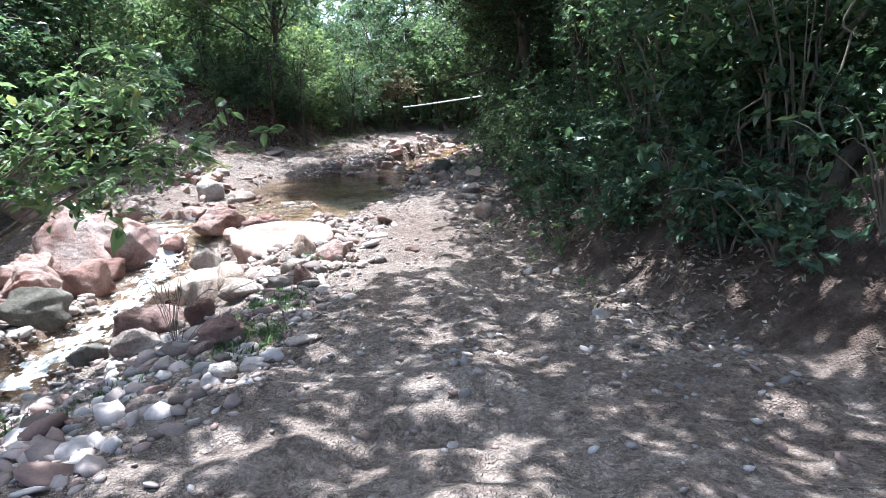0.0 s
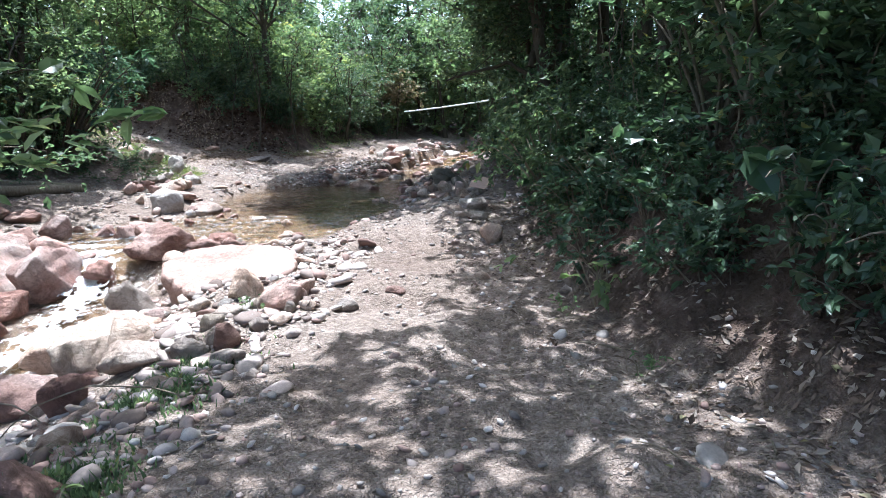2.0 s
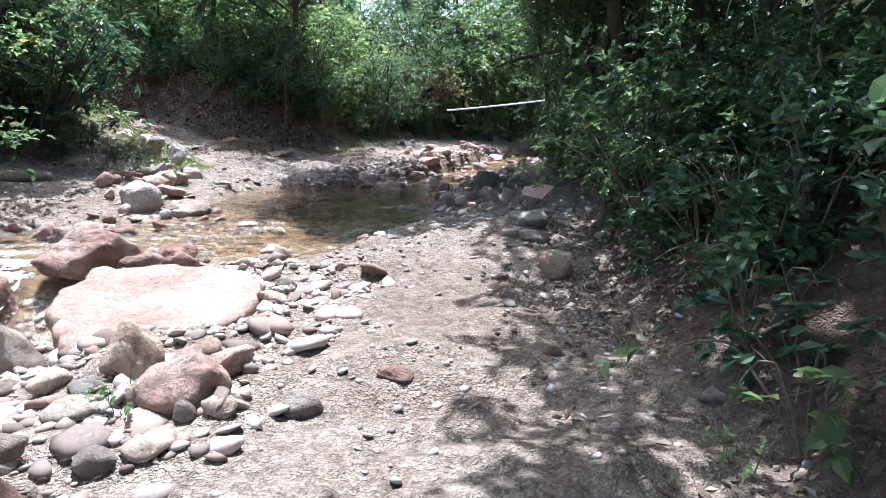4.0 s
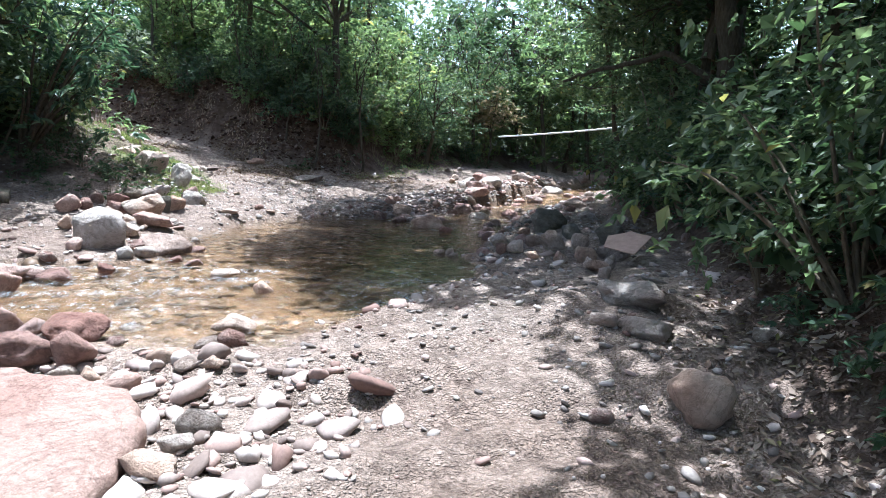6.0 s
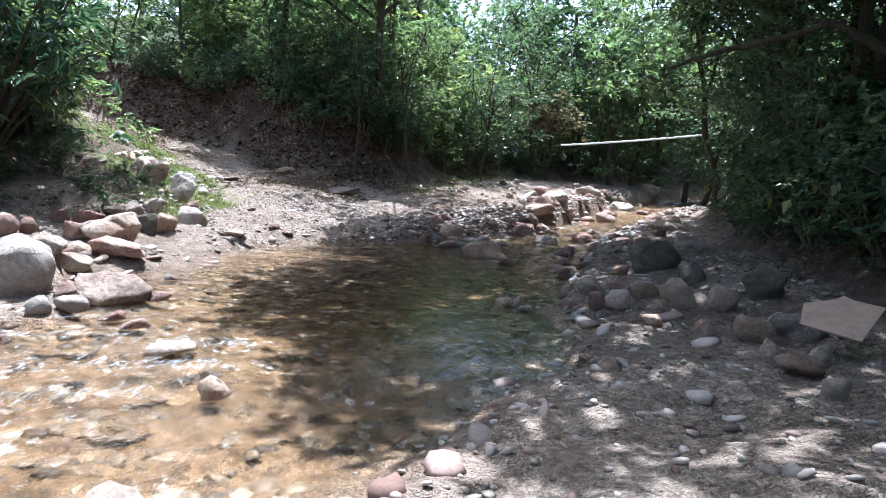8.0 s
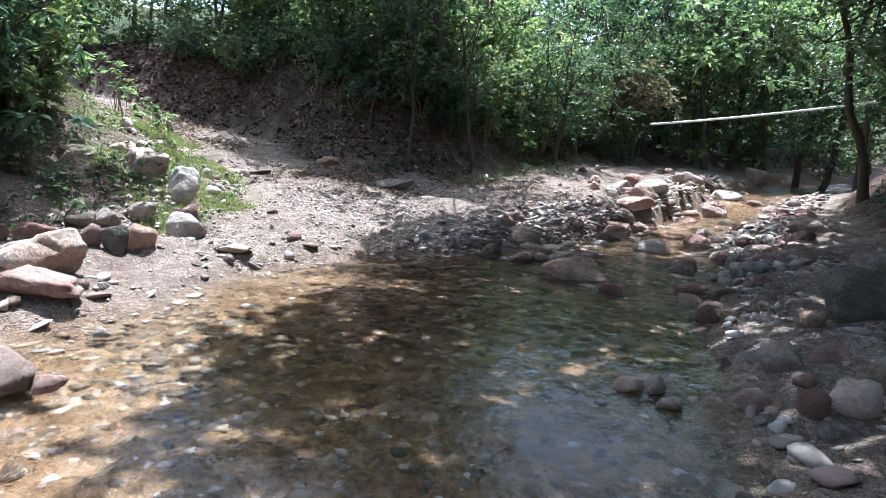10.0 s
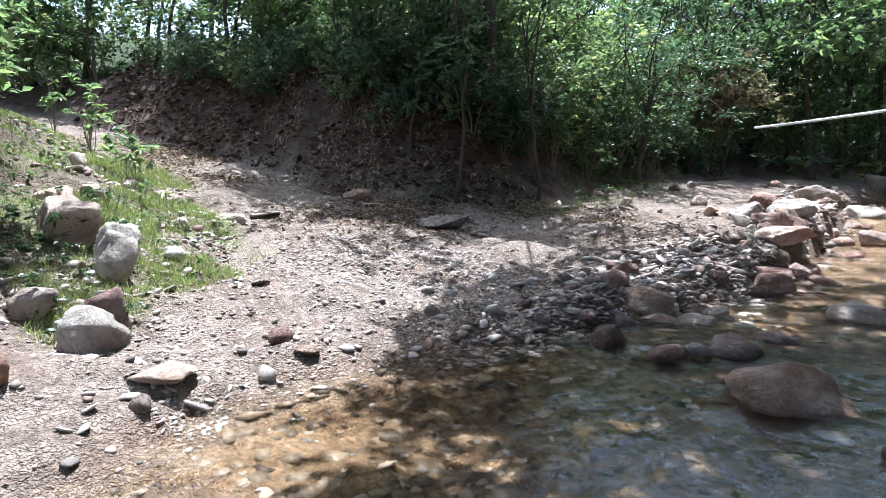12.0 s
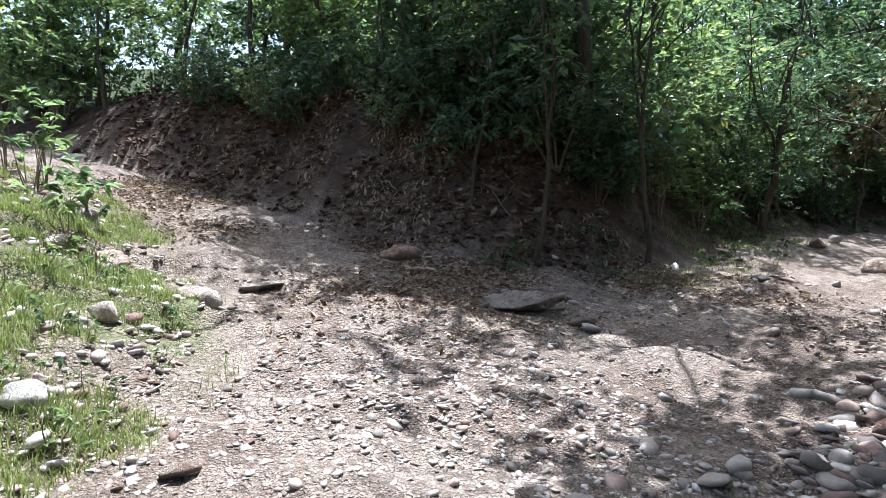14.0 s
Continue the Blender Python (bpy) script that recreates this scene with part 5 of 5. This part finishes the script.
# broad-leaved plants on the shaded bank
for k, (x, y, h, s, n, mat) in enumerate(((2.35, 11.6, 1.0, 0.21, 90, L_BLUE), (2.15, 12.1, 0.7, 0.19, 80, L_BLUE), (2.5, 14.3, 1.0, 0.13, 110, L_TREE),
                                          (3.6, 5.4, 0.7, 0.20, 60, L_BLUE), (3.3, 7.0, 0.5, 0.17, 60, L_BLUE), (2.0, 10.2, 0.5, 0.16, 50, L_BLUE),
                                          (4.3, 4.9, 1.0, 0.14, 160, L_LIGHT), (2.0, 17.6, 0.9, 0.16, 120, L_LIGHT), (1.9, 9.0, 0.4, 0.15, 40, L_LIGHT),
                                          (4.3, 6.6, 2.6, 0.2, 110, L_BLUE), (4.4, 8.0, 2.8, 0.19, 100, L_TREE), (2.6, 10.8, 0.9, 0.18, 80, L_BLUE),
                                          (2.6, 9.6, 0.8, 0.2, 70, L_BLUE), (1.9, 15.3, 0.6, 0.16, 70, L_BLUE), (3.3, 7.6, 0.8, 0.42, 24, L_BLUE), (2.5, 12.2, 0.55, 0.38, 22, L_BLUE), (2.9, 14.8, 0.6, 0.18, 50, L_TREE), (1.6, 15.0, 0.3, 0.24, 26, L_BLUE))):
    g = np.array((x, y, at(x, y)))
    spread_plant("broadleaf_plant", "plant with large dull green leaves on the shaded bank", g,
                 [g + r4.normal(0, 1, 3) * (0.3, 0.3, 0.12 * h) + (-0.3, 0, h) for _ in range(6)], int(n * 1.3), s * 0.78, 0.66, mat, 20 + k, 0.28, 0.012, "plant")

# yellow-green saplings by the upper track, low weeds on the grassy slope
for k, (x, y, h) in enumerate(((-15.6, 26.4, 0.85), (-16.2, 26.8, 1.0), (-14.9, 26.0, 0.6), (-13.2, 25.6, 0.4), (-17.0, 26.6, 0.8), (-14.3, 26.4, 0.45))):
    g = np.array((x, y, at(x, y)))
    spread_plant("sapling", "young yellow-green sapling beside the track", g,
                 [g + r4.normal(0, 1, 3) * (0.22, 0.22, 0.15) + (0, 0, h) for _ in range(4)], 70, 0.16, 0.42, L_LIGHT, 50 + k, 0.2, 0.01, "sapling")
weed = make_shrub("low leafy weed on the grassy slope", 70, 0.28, 0.3, 110, L_LIGHT, 0.055, 5, True, 0.5, "weed", name="weed")
weed_dark = make_shrub("low dark green weed among stones", 71, 0.32, 0.35, 110, L_DARK, 0.065, 5, True, 0.5, "weed", name="weed")
for x, y in row_along(TOE_L, 1, 64, 0.1, 3.2, 6.6, 11.8):
    put(weed if r4.uniform() < 0.65 else weed_dark, x, y, float(r4.uniform(0.5, 1.1)))
for x, y in row_along(TOE_L, 1, 22, -0.4, 1.4, 3.0, 7.0):
    put(weed_dark, x, y, float(r4.uniform(0.8, 1.6)))
for x, y in row_along(TOE_F, 1, 16, -0.6, 0.8, 4.6, 9.5):
    put(weed_dark, x, y, float(r4.uniform(0.8, 1.7)))
for x, y in ((-2.2, 9.0), (1.5, 8.9), (1.9, 7.2), (-3.9, 4.3), (-1.8, 4.7)):
    put(weed, x, y, 0.9)
for o in (*weed.children_recursive, weed, *weed_dark.children_recursive, weed_dark):
    bpy.data.objects.remove(o)

# slim trunks in front of the cut bank and up the creek
for k, (x, y, h, lx, ly, tr) in enumerate(((-10.0, 31.2, 4.2, 0.2, 0.1, 0.05), (-11.2, 31.3, 4.4, 0.35, 0.2, 0.045), (-12.7, 31.5, 4.0, -1.0, 0.4, 0.05),
                                           (-12.4, 31.4, 3.6, -0.5, 0.6, 0.035), (-8.6, 33.0, 4.5, 0.3, 0.0, 0.06), (2.2, 34.5, 7.5, -1.2, 0.0, 0.13),
                                           (-19.5, 31.6, 5.5, 0.5, 0.0, 0.06), (-22.5, 31.4, 5.5, 0.2, 0.0, 0.05), (-17.4, 31.9, 6.0, -0.8, 0.3, 0.07))):
    t = make_tree("slim pale trunk with a few leaves before the bank" if k != 5 else "leaning tree with a bare trunk above the creek", 90 + k, h * 1.25, tr, 0.9, h * 0.55,
                  "sparse green foliage", 500 if k != 5 else 2500, L_TREE, (lx, ly), 0.14, 0.5, 4, 4)
    t.matrix_world = pose(x, y, at(x, y))
t = make_tree("bush with faded pinkish brown flower heads up the creek", 120, 4.6, 0.07, 1.9, 2.2, "faded pinkish bloom", 2200, L_BLOOM, (0.2, -0.3), 0.22, 0.6, 6, 6)
t.matrix_world = pose(-4.9, 45.0, at(-4.9, 45.0))


def wood_stick(name, label, pts, r0, r1, mat, seed, category, wob=0.05, n=14):
    r = np.random.default_rng(seed)
    P = np.concatenate([curve_pts(pts[i], pts[i + 1], 0, wob, n, r)[(1 if i else 0):] for i in range(len(pts) - 1)])
    ob = new(name, mesh_np(name, *tube(P - P[0], np.linspace(r0, r1, len(P)), 8), mat, True))
    ob.location = P[0]
    return tagged(ob, label, category)


wood_stick("fallen_trunk", "rough dead trunk lying on the shaded bank", [(4.0, 5.5, at(4.0, 5.5)), (4.7, 5.9, at(4.7, 5.9) + 0.15), (5.6, 6.6, at(5.6, 6.6) + 0.25)], 0.085, 0.11, M_BARK, 1, "log")
wood_stick("dead_branch", "crooked pale dead branch hanging over the bank", [(3.25, 7.6, at(3.25, 7.6) + 0.2), (3.75, 7.3, at(3.75, 7.3) + 0.35), (4.4, 7.0, at(4.4, 7.0) + 0.75), (5.0, 6.8, at(5.0, 6.8) + 1.2)], 0.016, 0.035, M_TWIG, 2, "branch")
for pts, r0, r1 in (([(2.45, 22.2, 2.85), (1.5, 22.7, 3.35), (0.3, 23.4, 3.15), (-0.5, 24.0, 3.0)], 0.075, 0.03), ([(2.3, 22.15, 3.2), (2.7, 22.6, 5.2), (3.4, 23.2, 7.6)], 0.13, 0.06)):
    limb = wood_stick("limb", "", pts, r0, r1, M_BARK, 8, "", 0.05)      # the fork and the level limb over the shore
    limb.parent = OVER[52]
    limb.location -= Vector((3.0, 22.0, at(3.0, 22.0)))
wood_stick("log", "grey weathered log at the foot of the dark bank", [(-12.0, 16.6, at(-12, 16.6) + 0.1), (-10.3, 18.3, at(-10.3, 18.3) + 0.12)], 0.16, 0.12, M_TWIG, 3, "log", 0.02)
wood_stick("log", "grey weathered log at the foot of the dark bank", [(-12.3, 17.3, at(-12.3, 17.3) + 0.1), (-10.9, 18.9, at(-10.9, 18.9) + 0.12)], 0.12, 0.1, M_TWIG, 4, "log", 0.02)
for k, (x, y) in enumerate(((3.7, 6.9), (4.0, 6.5), (3.9, 7.3), (4.3, 6.1), (3.4, 9.0), (2.9, 11.9), (3.0, 12.8), (2.9, 13.8), (3.1, 15.0), (3.0, 10.4), (4.1, 5.7), (3.3, 16.2))):
    g = at(x, y)
    wood_stick("liana", "thin woody liana hanging down the shaded bank", [(x - 0.1, y, g - 0.05), (x + r4.uniform(-.2, .1), y + r4.uniform(-.3, .3), g + 1.1), (x + r4.uniform(-.1, .4), y + r4.uniform(-.4, .4), g + 2.8)],
               0.009, 0.014, M_TWIG if k % 3 else M_BARK, 30 + k, "liana", 0.13)
for k in range(26):
    x, y = (r4.uniform(1.2, 3.4), r4.uniform(4.5, 15)) if k < 16 else (r4.uniform(-13, -7), r4.uniform(27, 30.5))
    a, L = r4.uniform(0, 3.14), r4.uniform(0.25, 0.7)
    x2, y2 = x + math.cos(a) * L, y + math.sin(a) * L
    wood_stick("stick", "dry twig lying on the ground", [(x, y, at(x, y) + 0.01), ((x + x2) / 2, (y + y2) / 2, at((x + x2) / 2, (y + y2) / 2) + 0.04), (x2, y2, at(x2, y2) + 0.01)], 0.009, 0.005, M_TWIG, 60 + k, "twig", 0.012, 6)
for k in range(30):
    x = r4.uniform(-15, -9.2)
    y = 30.9 + r4.uniform(0, 0.9)
    g = at(x, y)
    wood_stick("root", "thin root hanging out of the cut bank", [(x, y, g), (x + r4.uniform(-.3, .3), y - 0.12, g - r4.uniform(0.05, 0.3)), (x + r4.uniform(-.4, .4), y - 0.35, at(x, y - 0.35) + 0.02)],
               0.012, 0.005, M_TWIG, 160 + k, "root", 0.03, 6)

# water pipe across the creek
m, nt, b = mat_base("white_pipe", 0.4, 0.5)
nt.links.new(ramp(nt, noise_tex(nt, 3, 4), [(0.3, (0.62, 0.63, 0.62)), (0.7, (0.80, 0.81, 0.80))]), b.inputs["Base Color"])
pts = curve_pts((-3.9, 41.2, 2.2), (9.5, 40.0, 4.25), -0.2, 0.0, 24, r4)
ob = new("water_pipe", mesh_np("water_pipe", *tube(pts - pts[0], np.full(24, 0.042), 10), m, True))
ob.location = pts[0]
tagged(ob, "white plastic water pipe slung across the creek", "pipe")

# board leaning on the stones
m, nt, b = mat_base("weathered_board", 0.85, 0.2)
nt.links.new(mix(nt, 0.6, (0.50, 0.36, 0.29), ramp(nt, noise_tex(nt, 6, 6, 0.7), [(0.3, (0.6, 0.58, 0.55)), (0.7, (1.15, 1.12, 1.1))]), "MULTIPLY"), b.inputs["Base Color"])
bm = bmesh.new()
outline = [(-0.42, -0.10), (0.02, -0.34), (0.40, 0.06), (0.16, 0.17), (0.10, 0.24), (0.02, 0.20), (-0.30, 0.16)]
low = [bm.verts.new((x, y, 0)) for x, y in outline]
bm.faces.new(low)
ext = bmesh.ops.extrude_face_region(bm, geom=bm.faces[:])
bmesh.ops.translate(bm, vec=(0, 0, 0.018), verts=[v for v in ext["geom"] if isinstance(v, bmesh.types.BMVert)])
bmesh.ops.bevel(bm, geom=bm.edges[:], offset=0.003, segments=1, affect="EDGES")
bmesh.ops.recalc_face_normals(bm, faces=bm.faces[:])
me = bpy.data.meshes.new("board")
bm.to_mesh(me)
bm.free()
me.materials.append(m)
ob = tagged(new("board", me), "broken tan board lying across grey stones", "board")
ob.matrix_world = pose(0.68, 17.75, at(0.68, 17.75) + 0.37, 34, -8, 8) @ Matrix.Diagonal((0.85, 0.85, 1, 1))


# ---- grass, leaf litter, white water ----
def grass_field(name, label, n, box, weight, height, r, broad=1.0, mat=None):
    xs, ys = scatter(n, *box, weight, r)
    tuft = r.normal(0, 0.05, (n, 2))
    xs, ys = xs + tuft[:, 0], ys + tuft[:, 1]
    zs = land(xs, ys)
    a, h = r.uniform(0, 6.28, n), height * np.exp(r.normal(0, 0.35, n))
    w = (0.0028 + 0.0022 * r.uniform(0, 1, n)) * broad
    lean = r.normal(0, 0.35, (n, 2)) * h[:, None]
    P = np.stack([xs, ys, zs - 0.01], -1)
    side = np.stack([np.cos(a) * w, np.sin(a) * w, np.zeros(n)], -1)
    mid = P + np.stack([lean[:, 0] * .35, lean[:, 1] * .35, h * 0.6], -1)
    tip = P + np.stack([lean[:, 0], lean[:, 1], h], -1)
    V = np.stack([P - side, P + side, mid + side * 0.8, tip, mid - side * 0.8], 1).reshape(-1, 3)
    F = (np.array([[0, 1, 2], [0, 2, 4], [4, 2, 3]])[None] + (np.arange(n) * 5)[:, None, None]).reshape(-1, 3)
    tagged(new(name, mesh_np(name, V, F, mat or L_GRASS)), label, "grass", kind="stuff")


def slope_grass(x, y):
    d, s, al = seg_dist(x, y, TOE_L)
    ok = (s > 0) & (al > 6.6) & (al < 12.5)
    clump = smooth_step(-0.3, 0.5, fbm(x, y, 2.9, 71, 4))
    return np.where(ok, smooth_step(3.6, 1.6, d) * clump, np.exp(-(d / 0.25) ** 2) * (al > 6.6) * clump * 0.8)


def verge_grass(x, y):
    d, s, al = seg_dist(x, y, TOE_F)
    return (al > 5.6) * np.exp(-((d - 0.2) / 0.9) ** 2) * smooth_step(0.0, 0.6, fbm(x, y, 1.4, 73, 3))


def stream_grass(x, y):
    a = np.exp(-((x + 2.15) / 0.32) ** 2 - ((y - 6.75) / 0.7) ** 2) * smooth_step(-0.5, 0.2, fbm(x, y, 6, 75, 3))
    b = np.exp(-((x + 1.85) / 0.2) ** 2 - ((y - 5.0) / 0.35) ** 2) + 0.15 * np.exp(-((x + 3.2) / 0.6) ** 2 - ((y - 4.2) / 0.4) ** 2)
    return np.clip(a + b, 0, 1)


grass_field("grass", "sunlit straggly grass on the slope beside the track", 48000, (-18, -9, 21, 28), slope_grass, 0.07, r4)
grass_field("grass", "short grass along the far verge", 6000, (-11, 1, 29, 48), verge_grass, 0.08, r4)
grass_field("grass", "tuft of bright green grass among the streamside stones", 7000, (-4.5, -1.2, 3.4, 9), stream_grass, 0.05, r4, 2.6, L_TREE)


def litter_field(n, box, weight, r):
    xs, ys = scatter(n, *box, weight, r)
    c = np.stack([xs, ys, land(xs, ys) + 0.012], -1)
    away = np.stack([np.cos(a := r.uniform(0, 6.28, n)), np.sin(a), np.zeros(n)], -1)
    v, f = leaves(c, away, 0.075, 0.036, r, 0.02)
    v[:, 2] = np.maximum(v[:, 2], land(v[:, 0], v[:, 1]) + 0.006)
    return v, f


def litter_weight(x, y):
    dr, sr, _ = seg_dist(x, y, TOE_R)
    df, sf, al = seg_dist(x, y, TOE_F)
    w = np.exp(-((dr * -sr - 0.5) / 1.0) ** 2) + np.exp(-((df * sf + 0.8) / 2.2) ** 2) + np.exp(-((df * sf - 0.7) / 0.7) ** 2)
    return np.clip(w * smooth_step(-0.4, 0.5, fbm(x, y, 1.3, 81, 3)), 0, 1)


for box, n in (((-18, -4, 25.5, 33), 21000), ((0.3, 5, 2, 24), 7000)):
    tagged(new("leaf_litter", mesh_np("leaf_litter", *litter_field(n, box, litter_weight, r4), L_LITTER)), "dry brown fallen leaves on the ground", "leaf litter", kind="stuff")

# foam where the creek drops between the boulders and over the riffle
def foam(name, label, box, weight, lift, cut, mat):
    X, Y = np.meshgrid(np.arange(box[0], box[1], 0.025), np.arange(box[2], box[3], 0.025))
    ds, _, als = seg_dist(X, Y, STREAM)
    n = fbm(X * 1.6, Y * 0.8, 11, 91, 4) + 0.5 * fbm(X, Y, 34, 92, 2)
    keep = weight(X, Y, ds, als) + 0.55 * n > cut
    Z = water_level(X, Y) + lift + 0.03 * np.abs(n)
    q = keep[:-1, :-1] & keep[:-1, 1:] & keep[1:, 1:] & keep[1:, :-1]
    idx = np.arange(X.size).reshape(X.shape)
    F = np.stack([idx[:-1, :-1], idx[:-1, 1:], idx[1:, 1:], idx[1:, :-1]], -1)[q]
    used, inv = np.unique(F, return_inverse=True)
    tagged(new(name, mesh_np(name, np.stack([X, Y, Z], -1).reshape(-1, 3)[used], inv.reshape(-1, 4), mat, True)), label, "foam", kind="stuff")


foam("white_water", "white water tumbling between the boulders", (-8, -4.5, 6.5, 13.6), lambda X, Y, d, al: 1.35 - d / 0.6, 0.05, 0.85, M_FALL)
foam("riffle_foam", "broken white ripples where the pool spills over stones", (-9, -4.2, 13.2, 17), lambda X, Y, d, al: 0.62 - 0.12 * d, 0.012, 0.66, M_FOAM)
